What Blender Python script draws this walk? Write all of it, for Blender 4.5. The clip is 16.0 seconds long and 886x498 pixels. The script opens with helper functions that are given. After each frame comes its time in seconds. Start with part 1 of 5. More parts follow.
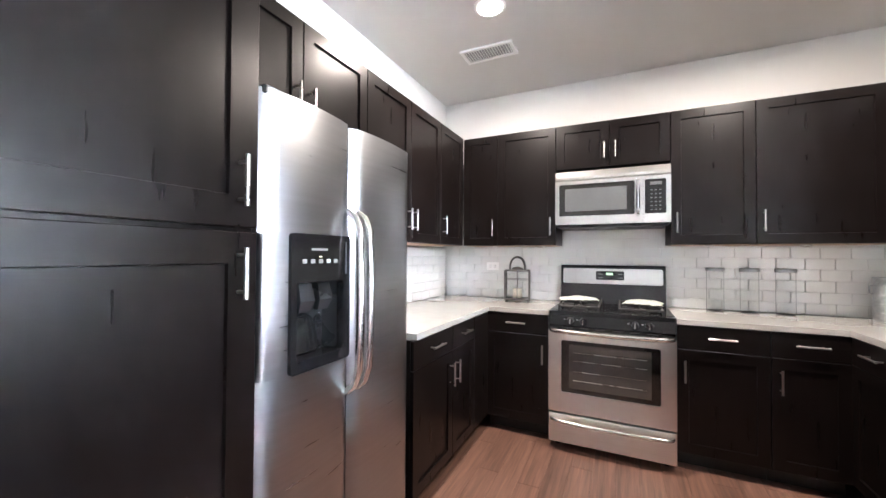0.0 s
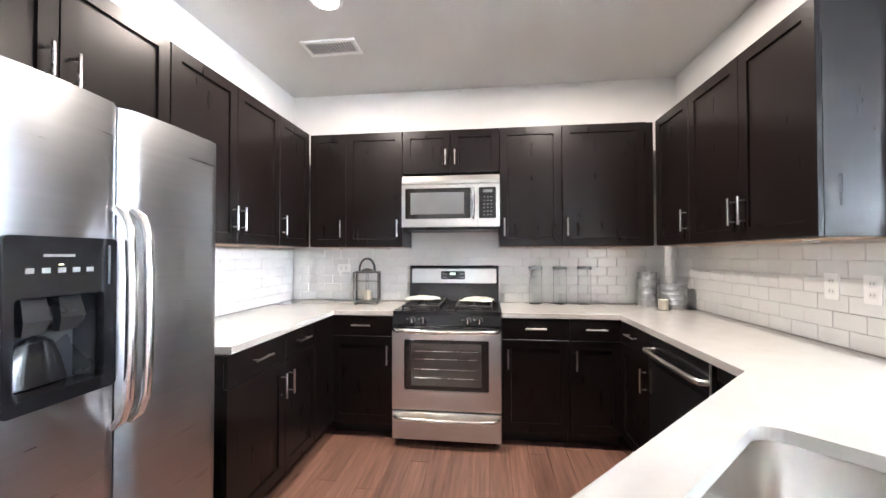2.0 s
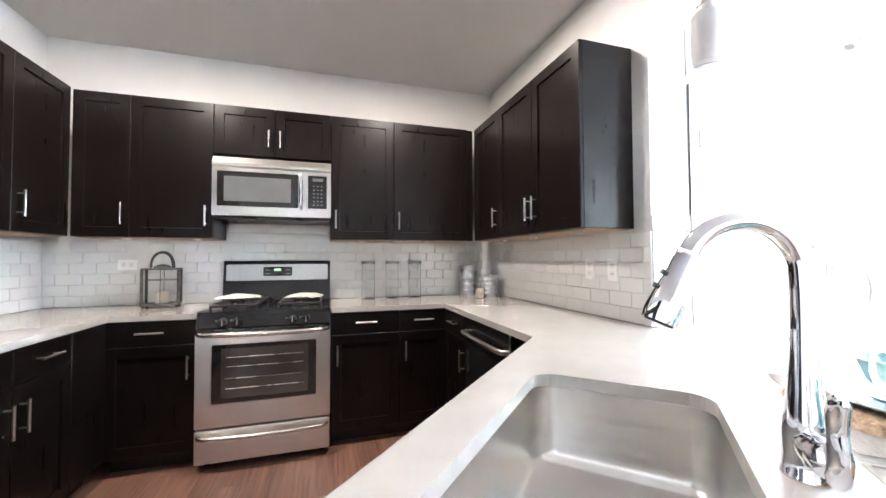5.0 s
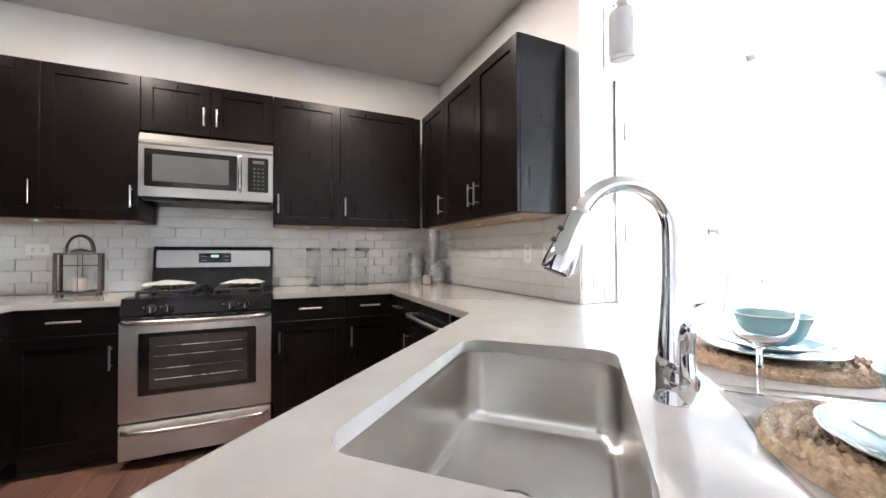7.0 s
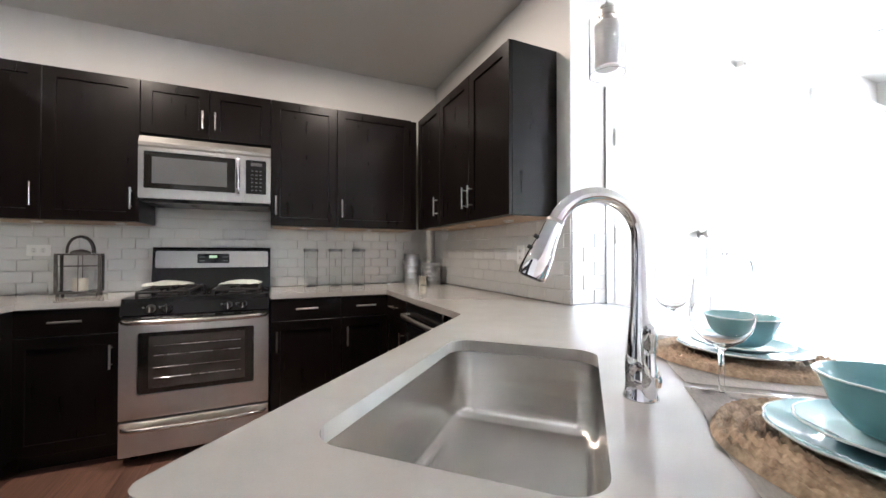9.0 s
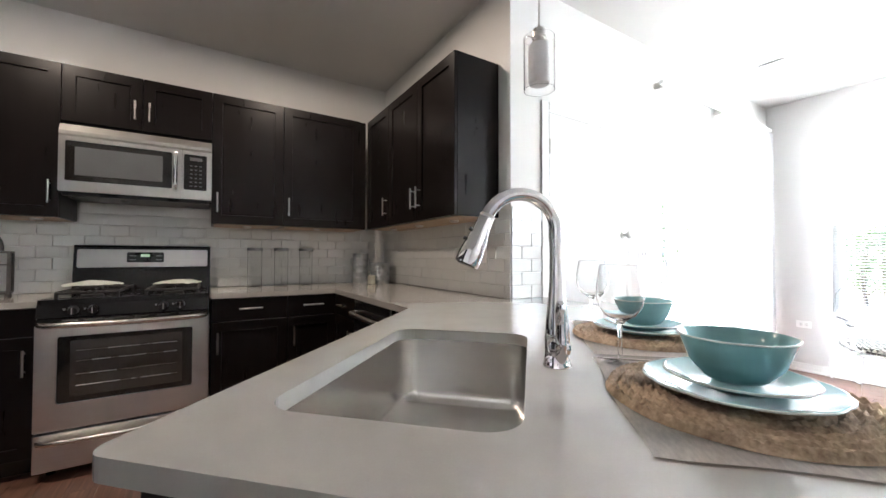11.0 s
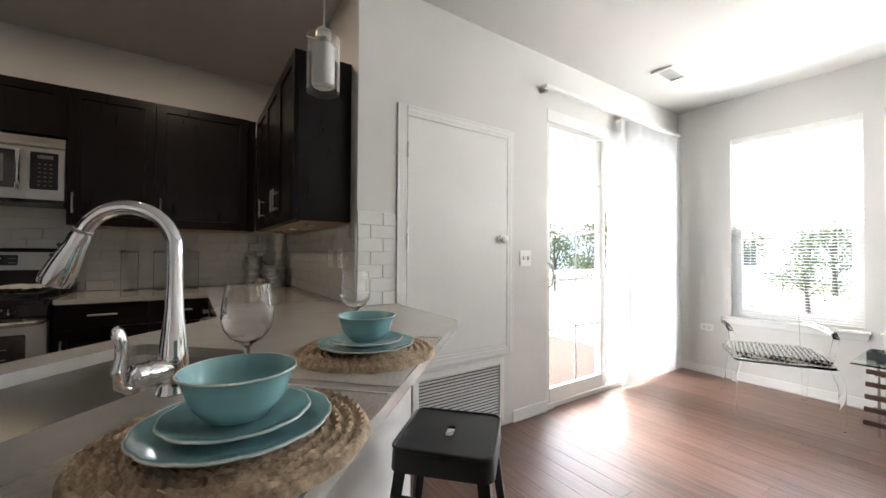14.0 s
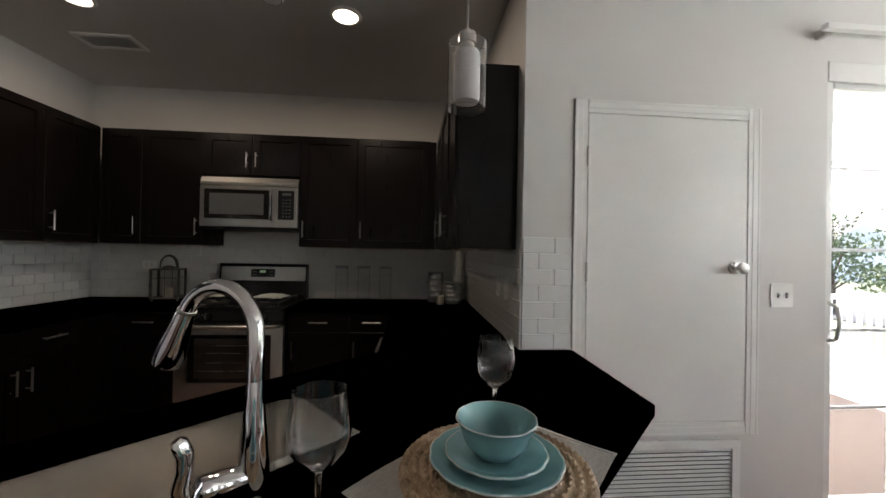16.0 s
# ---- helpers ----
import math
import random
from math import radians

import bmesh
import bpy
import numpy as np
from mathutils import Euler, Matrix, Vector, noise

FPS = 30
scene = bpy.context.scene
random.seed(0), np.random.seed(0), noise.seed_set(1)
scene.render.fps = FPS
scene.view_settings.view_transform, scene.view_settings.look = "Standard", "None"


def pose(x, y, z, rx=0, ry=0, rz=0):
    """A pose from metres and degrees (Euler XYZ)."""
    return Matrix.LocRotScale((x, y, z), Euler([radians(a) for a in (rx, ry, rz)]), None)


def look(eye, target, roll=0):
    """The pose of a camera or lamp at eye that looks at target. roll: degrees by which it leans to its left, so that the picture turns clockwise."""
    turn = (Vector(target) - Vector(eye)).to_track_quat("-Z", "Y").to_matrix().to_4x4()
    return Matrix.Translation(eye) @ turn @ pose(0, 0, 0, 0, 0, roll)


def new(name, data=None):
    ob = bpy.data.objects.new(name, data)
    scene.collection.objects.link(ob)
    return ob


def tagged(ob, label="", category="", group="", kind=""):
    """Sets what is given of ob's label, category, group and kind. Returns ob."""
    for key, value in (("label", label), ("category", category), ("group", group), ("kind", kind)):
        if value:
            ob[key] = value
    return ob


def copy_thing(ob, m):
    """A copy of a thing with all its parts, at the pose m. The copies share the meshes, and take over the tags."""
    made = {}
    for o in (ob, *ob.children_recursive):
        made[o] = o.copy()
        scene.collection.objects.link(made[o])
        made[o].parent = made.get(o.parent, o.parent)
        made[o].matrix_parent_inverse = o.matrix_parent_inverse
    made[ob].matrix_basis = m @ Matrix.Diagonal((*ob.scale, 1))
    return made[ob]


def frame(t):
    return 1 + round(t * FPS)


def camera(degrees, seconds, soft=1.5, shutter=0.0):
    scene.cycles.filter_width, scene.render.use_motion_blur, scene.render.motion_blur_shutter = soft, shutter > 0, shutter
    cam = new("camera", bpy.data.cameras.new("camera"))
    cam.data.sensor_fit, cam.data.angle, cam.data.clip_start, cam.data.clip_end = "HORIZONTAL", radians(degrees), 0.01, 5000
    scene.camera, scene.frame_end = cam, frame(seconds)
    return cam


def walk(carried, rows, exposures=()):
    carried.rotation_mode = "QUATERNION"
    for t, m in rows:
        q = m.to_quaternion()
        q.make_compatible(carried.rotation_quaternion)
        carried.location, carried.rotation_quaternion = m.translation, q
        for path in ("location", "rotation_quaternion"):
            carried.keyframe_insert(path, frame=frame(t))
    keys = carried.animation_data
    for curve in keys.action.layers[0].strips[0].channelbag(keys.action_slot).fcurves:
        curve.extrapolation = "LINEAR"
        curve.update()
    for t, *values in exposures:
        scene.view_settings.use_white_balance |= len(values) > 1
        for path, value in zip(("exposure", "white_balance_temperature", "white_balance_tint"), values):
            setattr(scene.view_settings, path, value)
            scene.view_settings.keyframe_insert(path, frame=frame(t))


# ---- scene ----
cam = camera(99.6, 16.0)
PATH = [
    (0, (0.066, 0.063, 1.305), (-0.793, 1.869, 1.337), 0.3),
    (0.5, (0.105, 0.114, 1.286), (-0.565, 1.997, 1.334), 0.2),
    (1, (0.149, 0.14, 1.291), (-0.319, 2.084, 1.341), 0.0),
    (1.5, (0.21, 0.149, 1.301), (-0.136, 2.118, 1.344), -0.1),
    (2, (0.278, 0.142, 1.32), (0.042, 2.128, 1.352), -0.1),
    (2.5, (0.339, 0.148, 1.297), (0.238, 2.145, 1.345), -0.1),
    (3, (0.346, 0.171, 1.306), (0.397, 2.17, 1.342), -0.0),
    (3.5, (0.346, 0.188, 1.295), (0.545, 2.177, 1.337), -0.1),
    (4, (0.365, 0.181, 1.279), (0.701, 2.152, 1.324), -0.2),
    (4.5, (0.351, 0.187, 1.261), (0.822, 2.13, 1.314), -0.2),
    (7, (0.396, 0.126, 1.173), (1.209, 1.953, 1.2), -0.1),
    (7.5, (0.42, 0.103, 1.18), (1.234, 1.93, 1.211), -0.1),
    (8, (0.426, 0.082, 1.186), (1.237, 1.91, 1.212), -0.0),
    (10.5, (0.363, 0.064, 1.176), (1.277, 1.843, 1.209), 0.3),
    (11, (0.374, -0.012, 1.159), (1.427, 1.687, 1.198), 0.1),
    (11.5, (0.441, -0.147, 1.137), (1.64, 1.454, 1.168), -0.2),
    (12, (0.555, -0.282, 1.112), (1.816, 1.27, 1.143), -0.2),
    (12.5, (0.629, -0.357, 1.105), (1.91, 1.179, 1.134), 0.0),
    (13, (0.794, -0.4, 1.13), (2.081, 1.13, 1.148), -0.1),
    (13.5, (0.954, -0.404, 1.181), (2.229, 1.137, 1.196), 0.2),
    (14, (1.051, -0.389, 1.204), (2.171, 1.268, 1.235), 0.4),
    (14.5, (1.13, -0.384, 1.258), (2.173, 1.322, 1.281), 0.6),
    (15, (1.199, -0.33, 1.301), (2.021, 1.493, 1.321), 0.7),
    (15.5, (1.282, -0.222, 1.351), (1.797, 1.711, 1.359), 0.8),
    (16, (1.297, -0.127, 1.366), (1.463, 1.866, 1.381), 1.1),
]
EXPOSURES = [(0.0, 6.35, 5600, 10), (2.5, 6.45, 5600, 10), (4.5, 6.2, 5600, 10), (7.0, 5.7, 5700, 10), (8.0, 5.45, 5750, 10), (10.5, 5.0, 5900, 10), (11.5, 4.65, 6100, 10), (12.5, 4.3, 6300, 10), (13.5, 3.85, 6500, 10), (14.5, 3.52, 6500, 10), (16.0, 3.25, 6500, 10)]
walk(cam, [(t, look(eye, target, roll)) for t, eye, target, roll in PATH], EXPOSURES)

# world, sun and lamps
world = bpy.data.worlds.new("sky")
scene.world = world
world.use_nodes = True
wn = world.node_tree.nodes
sky = wn.new("ShaderNodeTexSky")
sky.sky_type = "NISHITA"
sky.sun_disc = False
sky.sun_elevation = radians(52)
sky.sun_rotation = radians(18)
sky.dust_density = 5.0
sky.ozone_density = 0.4
sky.air_density = 0.7
wn["Background"].inputs["Strength"].default_value = 0.15
world.node_tree.links.new(sky.outputs[0], wn["Background"].inputs["Color"])
sun = new("sun", bpy.data.lights.new("sun", "SUN"))
sun.data.energy, sun.data.angle, sun.data.color = 0.5, radians(45), (1, 0.98, 0.95)
sun.matrix_basis = look((0, 0, 10), (-0.25, -0.75, 8.75))

CEIL = 2.77
# daylight in the upper window openings and behind the drawn patio blind
for place, toward, wide, high, watts in (
    ((5.70, 0.645, 1.92), (0, 0.645, 0.4), 0.80, 0.72, 2.8),
    ((5.70, -0.355, 1.92), (0, -0.355, 0.4), 0.80, 0.72, 2.8),
    ((5.70, -2.105, 1.92), (0, -2.105, 0.4), 0.80, 0.72, 2.8),
    ((4.75, 1.692, 1.2), (4.75, 0, 1.2), 0.80, 2.1, 3.0),
):
    day = new("window_daylight", bpy.data.lights.new("window_daylight", "AREA"))
    day.data.shape, day.data.size, day.data.size_y = "RECTANGLE", wide, high
    day.data.energy, day.data.color = watts, (1.0, 0.995, 0.985)
    day.matrix_basis = look(place, toward)

CAN_PLACES = [(-0.63, 2.15), (0.875, 2.15)]
for cx, cy in CAN_PLACES:
    lamp = new("can_lamp", bpy.data.lights.new("can_lamp", "AREA"))
    lamp.data.shape, lamp.data.size = "DISK", 0.13
    lamp.data.energy, lamp.data.color = 0.70, (1, 0.79, 0.61)
    lamp.matrix_basis = pose(cx, cy, CEIL - 0.022)

# materials
def material(name, color, rough=0.5, metal=0.0, vary=0.12, size=6.0, stretch=(1, 1, 1), bump=0.0, fine=90.0, piece=0.0, spec=0.5, coat=0.0, island=False, color2=None):
    m = bpy.data.materials.new(name)
    m.use_nodes = True
    n, link = m.node_tree.nodes, m.node_tree.links.new
    b = n["Principled BSDF"]
    b.inputs["Metallic"].default_value = metal
    b.inputs["Specular IOR Level"].default_value = spec
    b.inputs["Coat Weight"].default_value = coat
    b.inputs["Coat Roughness"].default_value = 0.08
    tc = n.new("ShaderNodeTexCoord")
    mp = n.new("ShaderNodeMapping")
    mp.inputs["Scale"].default_value = stretch
    link(tc.outputs["Object"], mp.inputs["Vector"])
    big, small = n.new("ShaderNodeTexNoise"), n.new("ShaderNodeTexNoise")
    big.inputs["Scale"].default_value, small.inputs["Scale"].default_value = size, fine
    big.inputs["Detail"].default_value, small.inputs["Detail"].default_value = 4, 3
    vec = mp.outputs[0]
    if piece or island:
        rnd = n.new("ShaderNodeNewGeometry") if island else n.new("ShaderNodeObjectInfo")
        val = rnd.outputs["Random Per Island"] if island else rnd.outputs["Random"]
        shift = n.new("ShaderNodeVectorMath")
        shift.operation = "MULTIPLY_ADD"
        comb = n.new("ShaderNodeCombineXYZ")
        for k in range(3):
            link(val, comb.inputs[k])
        shift.inputs[1].default_value = (37, 53, 19)
        link(comb.outputs[0], shift.inputs[0])
        link(mp.outputs[0], shift.inputs[2])
        vec = shift.outputs[0]
    link(vec, big.inputs["Vector"])
    link(vec, small.inputs["Vector"])
    mixn = n.new("ShaderNodeMath")
    mixn.operation = "MULTIPLY_ADD"
    mixn.inputs[1].default_value = 0.45
    link(small.outputs["Fac"], mixn.inputs[0])
    link(big.outputs["Fac"], mixn.inputs[2])
    out = mixn.outputs[0]
    if piece:
        pm = n.new("ShaderNodeMath")
        pm.operation = "MULTIPLY_ADD"
        pm.inputs[1].default_value = piece
        link(val, pm.inputs[0])
        link(out, pm.inputs[2])
        out = pm.outputs[0]
    ramp = n.new("ShaderNodeValToRGB")
    lo = [c * (1 - vary) for c in color]
    hi = [min(1, c * (1 + vary)) for c in color] if color2 is None else color2
    ramp.color_ramp.elements[0].color = (*lo, 1)
    ramp.color_ramp.elements[1].color = (*hi, 1)
    ramp.color_ramp.elements[0].position = 0.42
    ramp.color_ramp.elements[1].position = 1.0 + piece
    if piece > 0:
        ramp.color_ramp.elements[1].position = 1.0
        pm2 = n.new("ShaderNodeMath")
        pm2.operation = "DIVIDE"
        pm2.inputs[1].default_value = 1 + piece * 0.7
        link(out, pm2.inputs[0])
        out = pm2.outputs[0]
    link(out, ramp.inputs[0])
    link(ramp.outputs[0], b.inputs["Base Color"])
    rr = n.new("ShaderNodeMapRange")
    rr.inputs["To Min"].default_value, rr.inputs["To Max"].default_value = rough * 0.85, min(1, rough * 1.15)
    link(big.outputs["Fac"], rr.inputs[0])
    link(rr.outputs[0], b.inputs["Roughness"])
    if bump:
        bp = n.new("ShaderNodeBump")
        bp.inputs["Strength"].default_value = bump
        bp.inputs["Distance"].default_value = 0.002
        link(small.outputs["Fac"], bp.inputs["Height"])
        link(bp.outputs[0], b.inputs["Normal"])
    return m


def glass(name, color=(1, 1, 1), rough=0.0, ior=1.45):
    m = bpy.data.materials.new(name)
    m.use_nodes = True
    b = m.node_tree.nodes["Principled BSDF"]
    b.inputs["Base Color"].default_value = (*color, 1)
    b.inputs["Transmission Weight"].default_value = 1
    b.inputs["Roughness"].default_value = rough
    b.inputs["IOR"].default_value = ior
    return m


def translucent(name, color, share=0.45):
    m = bpy.data.materials.new(name)
    m.use_nodes = True
    n, link = m.node_tree.nodes, m.node_tree.links.new
    t, d, mix = n.new("ShaderNodeBsdfTranslucent"), n.new("ShaderNodeBsdfDiffuse"), n.new("ShaderNodeMixShader")
    t.inputs[0].default_value = d.inputs[0].default_value = (*color, 1)
    mix.inputs[0].default_value = share
    link(d.outputs[0], mix.inputs[1])
    link(t.outputs[0], mix.inputs[2])
    link(mix.outputs[0], n["Material Output"].inputs[0])
    return m


def glow(name, color, strength):
    m = bpy.data.materials.new(name)
    m.use_nodes = True
    b = m.node_tree.nodes["Principled BSDF"]
    b.inputs["Base Color"].default_value = (0.8, 0.8, 0.8, 1)
    b.inputs["Emission Color"].default_value = (*color, 1)
    b.inputs["Emission Strength"].default_value = strength
    return m


M_WALL = material("white_wall_paint", (0.70, 0.69, 0.67), 0.6, vary=0.025, size=1.5, bump=0.10, fine=260)
M_PLATE = material("bright_white_plastic", (0.90, 0.90, 0.88), 0.3, vary=0.02)
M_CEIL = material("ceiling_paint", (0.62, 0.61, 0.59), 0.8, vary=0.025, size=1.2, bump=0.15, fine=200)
M_TRIM = material("white_gloss_trim", (0.80, 0.80, 0.78), 0.32, vary=0.03, size=3, bump=0.03)
M_DARK = material("espresso_wood", (0.0052, 0.0038, 0.0035), 0.29, vary=0.10, size=3.0, stretch=(9, 9, 1.0), bump=0.01, fine=40, spec=0.22, color2=(0.0066, 0.0046, 0.0042))
M_TOE = material("toe_kick_black", (0.012, 0.010, 0.010), 0.5, vary=0.2)
M_UNDER = material("cabinet_underside", (0.42, 0.30, 0.20), 0.55, vary=0.2, size=4, stretch=(1, 8, 1))
M_STEEL = material("brushed_steel", (0.60, 0.59, 0.57), 0.30, 1.0, vary=0.05, size=3.0, stretch=(1, 1, 30), bump=0.02, fine=40)
M_STEELV = material("brushed_steel_fridge", (0.42, 0.43, 0.445), 0.29, 1.0, vary=0.06, size=2.0, stretch=(1, 1, 30), bump=0.02, fine=40)
M_SINK = material("satin_steel_basin", (0.68, 0.665, 0.64), 0.23, 1.0, vary=0.08, size=4.0, stretch=(1, 1, 14), bump=0.05, fine=70)
M_GRIP = material("smooth_steel_handle", (0.64, 0.63, 0.61), 0.22, 1.0, vary=0.03)
M_CHROME = material("chrome", (0.80, 0.80, 0.81), 0.06, 1.0, vary=0.02)
M_NICKEL = material("satin_nickel", (0.62, 0.60, 0.57), 0.28, 1.0, vary=0.04)
M_BLACK = material("black_enamel", (0.010, 0.010, 0.011), 0.16, vary=0.2, size=5)
M_IRON = material("cast_iron", (0.016, 0.016, 0.017), 0.55, vary=0.3, bump=0.3)
M_PLAST = material("black_plastic", (0.018, 0.019, 0.021), 0.28, vary=0.15)
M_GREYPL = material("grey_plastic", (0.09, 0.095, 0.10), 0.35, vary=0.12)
M_COUNTER = material("pale_quartz", (0.43, 0.418, 0.395), 0.09, vary=0.05, size=10, fine=320, bump=0.0, coat=0.2)
M_TILE = material("white_glazed_tile", (0.76, 0.765, 0.745), 0.10, vary=0.03, size=3, piece=0.25, bump=0.03, fine=14)
M_GROUT = material("grey_grout", (0.70, 0.695, 0.68), 0.85, vary=0.12, bump=0.3)
M_FLOOR = material("reddish_wood_plank", (0.108, 0.050, 0.034), 0.40, vary=0.35, size=2.4, stretch=(22, 0.9, 1), bump=0.10, fine=9, piece=0.22, spec=1.0, color2=(0.28, 0.15, 0.105))
M_SUB = material("subfloor", (0.05, 0.03, 0.02), 0.8)
M_BLUE = material("turquoise_glazed_ceramic", (0.23, 0.445, 0.475), 0.10, vary=0.10, size=9, coat=0.3, fine=40)
M_BLUERIM = material("worn_pale_glaze_rim", (0.55, 0.63, 0.62), 0.2, vary=0.15, size=40)
M_JUTE = material("braided_jute", (0.33, 0.235, 0.155), 0.9, vary=0.3, size=40, bump=0.6, fine=160, color2=(0.62, 0.48, 0.34))
M_CLOTH = material("woven_oatmeal_cloth", (0.70, 0.67, 0.63), 0.95, vary=0.16, size=60, bump=0.4, fine=380, stretch=(1, 3, 1))
M_TOWEL = material("pale_green_towel", (0.72, 0.77, 0.71), 0.95, vary=0.12, size=20, bump=0.7, fine=220)
M_GLASS = glass("clear_glass")
M_PANE = glass("window_glass", (0.97, 0.99, 0.98), ior=1.05)
M_JAR = glass("jar_glass", (0.985, 0.99, 0.985), ior=1.09)
M_ACRYL = glass("clear_acrylic", (0.985, 0.995, 1.0), ior=1.25)
M_TABLEGL = glass("table_glass", (0.86, 0.96, 0.93), ior=1.45)
M_OVENGL = material("dark_oven_glass", (0.012, 0.011, 0.010), 0.06, vary=0.2, coat=0.5)
M_OVENIN = material("oven_window_tint", (0.05, 0.045, 0.04), 0.08, vary=0.2, coat=0.6)
M_BLIND = translucent("white_vinyl_blind", (0.90, 0.905, 0.91), 0.45)
M_MINI = translucent("white_slat", (0.85, 0.86, 0.86), 0.25)
M_OPAL = glow("opal_glass", (1, 0.96, 0.9), 0.0)
M_CAN = glow("lit_can_lens", (1, 0.86, 0.66), 1.5)
M_LCD = glow("green_display", (0.35, 0.75, 0.25), 0.02)
M_YELLOW = glow("amber_indicator", (0.9, 0.8, 0.15), 0.03)
M_MARK = material("pale_print", (0.24, 0.25, 0.25), 0.5, vary=0.05)
M_GALV = material("galvanised_tin", (0.42, 0.44, 0.46), 0.35, 0.9, vary=0.3, size=18, bump=0.2, fine=60)
M_PEWTER = material("aged_lantern_metal", (0.11, 0.105, 0.10), 0.45, 0.8, vary=0.35, size=20, bump=0.3)
M_WAX = material("ivory_wax", (0.75, 0.70, 0.60), 0.45, vary=0.05)
M_SLATWOOD = material("brown_slat_wood", (0.075, 0.040, 0.028), 0.4, vary=0.3, size=4, stretch=(3, 1, 20), bump=0.1, color2=(0.16, 0.09, 0.065))
M_TRAY = material("dark_grey_tray", (0.075, 0.085, 0.10), 0.55, vary=0.2, size=12)
M_WHITEC = material("white_ceramic", (0.80, 0.80, 0.77), 0.35, vary=0.05)
M_LEAF = material("foliage", (0.085, 0.105, 0.050), 0.7, vary=0.3, size=0.7, island=True, color2=(0.16, 0.19, 0.09))
M_GRASS = material("lawn_grass", (0.10, 0.115, 0.065), 0.95, vary=0.3, size=0.5, bump=0.5, fine=60)
M_BARK = material("bark", (0.10, 0.075, 0.055), 0.9, vary=0.3, size=5, bump=0.5, fine=30)
M_DECK = material("grey_deck_board", (0.72, 0.71, 0.70), 0.6, vary=0.12, size=3, stretch=(1, 12, 1), bump=0.2, piece=0.15)
M_SIDING = material("pale_siding", (0.62, 0.60, 0.55), 0.7, vary=0.06, size=2)
M_ROOF = material("shingle_roof", (0.17, 0.155, 0.15), 0.9, vary=0.25, size=4, bump=0.4)
M_ASPH = material("asphalt", (0.05, 0.05, 0.052), 0.9, vary=0.2, bump=0.3)


def checks():
    m = bpy.data.materials.new("black_white_houndstooth")
    m.use_nodes = True
    n, link = m.node_tree.nodes, m.node_tree.links.new
    tc, ch = n.new("ShaderNodeTexCoord"), n.new("ShaderNodeTexChecker")
    mp = n.new("ShaderNodeMapping")
    mp.inputs["Rotation"].default_value = (0.35, 0.2, 0.78)
    ch.inputs["Scale"].default_value = 44
    ch.inputs["Color1"].default_value, ch.inputs["Color2"].default_value = (0.012, 0.012, 0.013, 1), (0.6, 0.58, 0.54, 1)
    link(tc.outputs["Object"], mp.inputs[0])
    link(mp.outputs[0], ch.inputs["Vector"])
    link(ch.outputs["Color"], n["Principled BSDF"].inputs["Base Color"])
    n["Principled BSDF"].inputs["Roughness"].default_value = 0.9
    return m


M_CHECK = checks()

# building helpers
def thing(name, m=None, label="", category="", group="", kind=""):
    ob = new(name)
    ob.empty_display_size = 0.05
    if m is not None:
        ob.matrix_basis = m
    return tagged(ob, label, category, group, kind)


def part(name, bm, mat, parent=None, label="", smooth=False, m=None):
    data = bpy.data.meshes.new(name)
    bmesh.ops.recalc_face_normals(bm, faces=bm.faces)
    for f in bm.faces:
        f.smooth = smooth
    bm.to_mesh(data)
    bm.free()
    data.materials.append(mat)
    if smooth:
        data.set_sharp_from_angle(angle=radians(40))
    ob = new(name, data)
    ob.parent = parent
    if m is not None:
        ob.matrix_basis = m
    if label:
        ob["label"] = label
    return ob


def box(bm, x0, x1, y0, y1, z0, z1, bev=0.0, seg=1, m=None):
    r = bmesh.ops.create_cube(bm, size=1)
    vs = r["verts"]
    for v in vs:
        v.co = Vector((x0 + (v.co.x + 0.5) * (x1 - x0), y0 + (v.co.y + 0.5) * (y1 - y0), z0 + (v.co.z + 0.5) * (z1 - z0)))
    if m is not None:
        bmesh.ops.transform(bm, matrix=m, verts=vs)
    if bev:
        es = list({e for v in vs for e in v.link_edges})
        bmesh.ops.bevel(bm, geom=es, offset=bev, segments=seg, affect="EDGES", profile=0.5)
    return bm


def boxes(*specs):
    bm = bmesh.new()
    for s in specs:
        box(bm, *s)
    return bm


def cyl(bm, a, b, r1, r2=None, n=16):
    a, b = Vector(a), Vector(b)
    d = b - a
    turn = d.to_track_quat("Z", "Y").to_matrix().to_4x4()
    bmesh.ops.create_cone(bm, cap_ends=True, segments=n, radius1=r1, radius2=r1 if r2 is None else r2, depth=d.length, matrix=Matrix.Translation((a + b) / 2) @ turn)
    return bm


def lathe(profile, n=32, wave=None, bm=None, at=(0, 0, 0)):
    """Turned shape: rows of radius and height; wave(angle, row) scales the radius."""
    bm = bm or bmesh.new()
    rings = []
    for k, (r, z) in enumerate(profile):
        if r < 1e-5:
            rings.append([bm.verts.new((at[0], at[1], at[2] + z))])
            continue
        ring = []
        for i in range(n):
            a = 2 * math.pi * i / n
            s = wave(a, k) if wave else 1
            ring.append(bm.verts.new((at[0] + r * s * math.cos(a), at[1] + r * s * math.sin(a), at[2] + z)))
        rings.append(ring)
    for p, q in zip(rings, rings[1:]):
        for i in range(n):
            j = (i + 1) % n
            vs = [p[i % len(p)], p[j % len(p)], q[j % len(q)], q[i % len(q)]]
            vs = list(dict.fromkeys(vs))
            if len(vs) > 2:
                bm.faces.new(vs)
    return bm


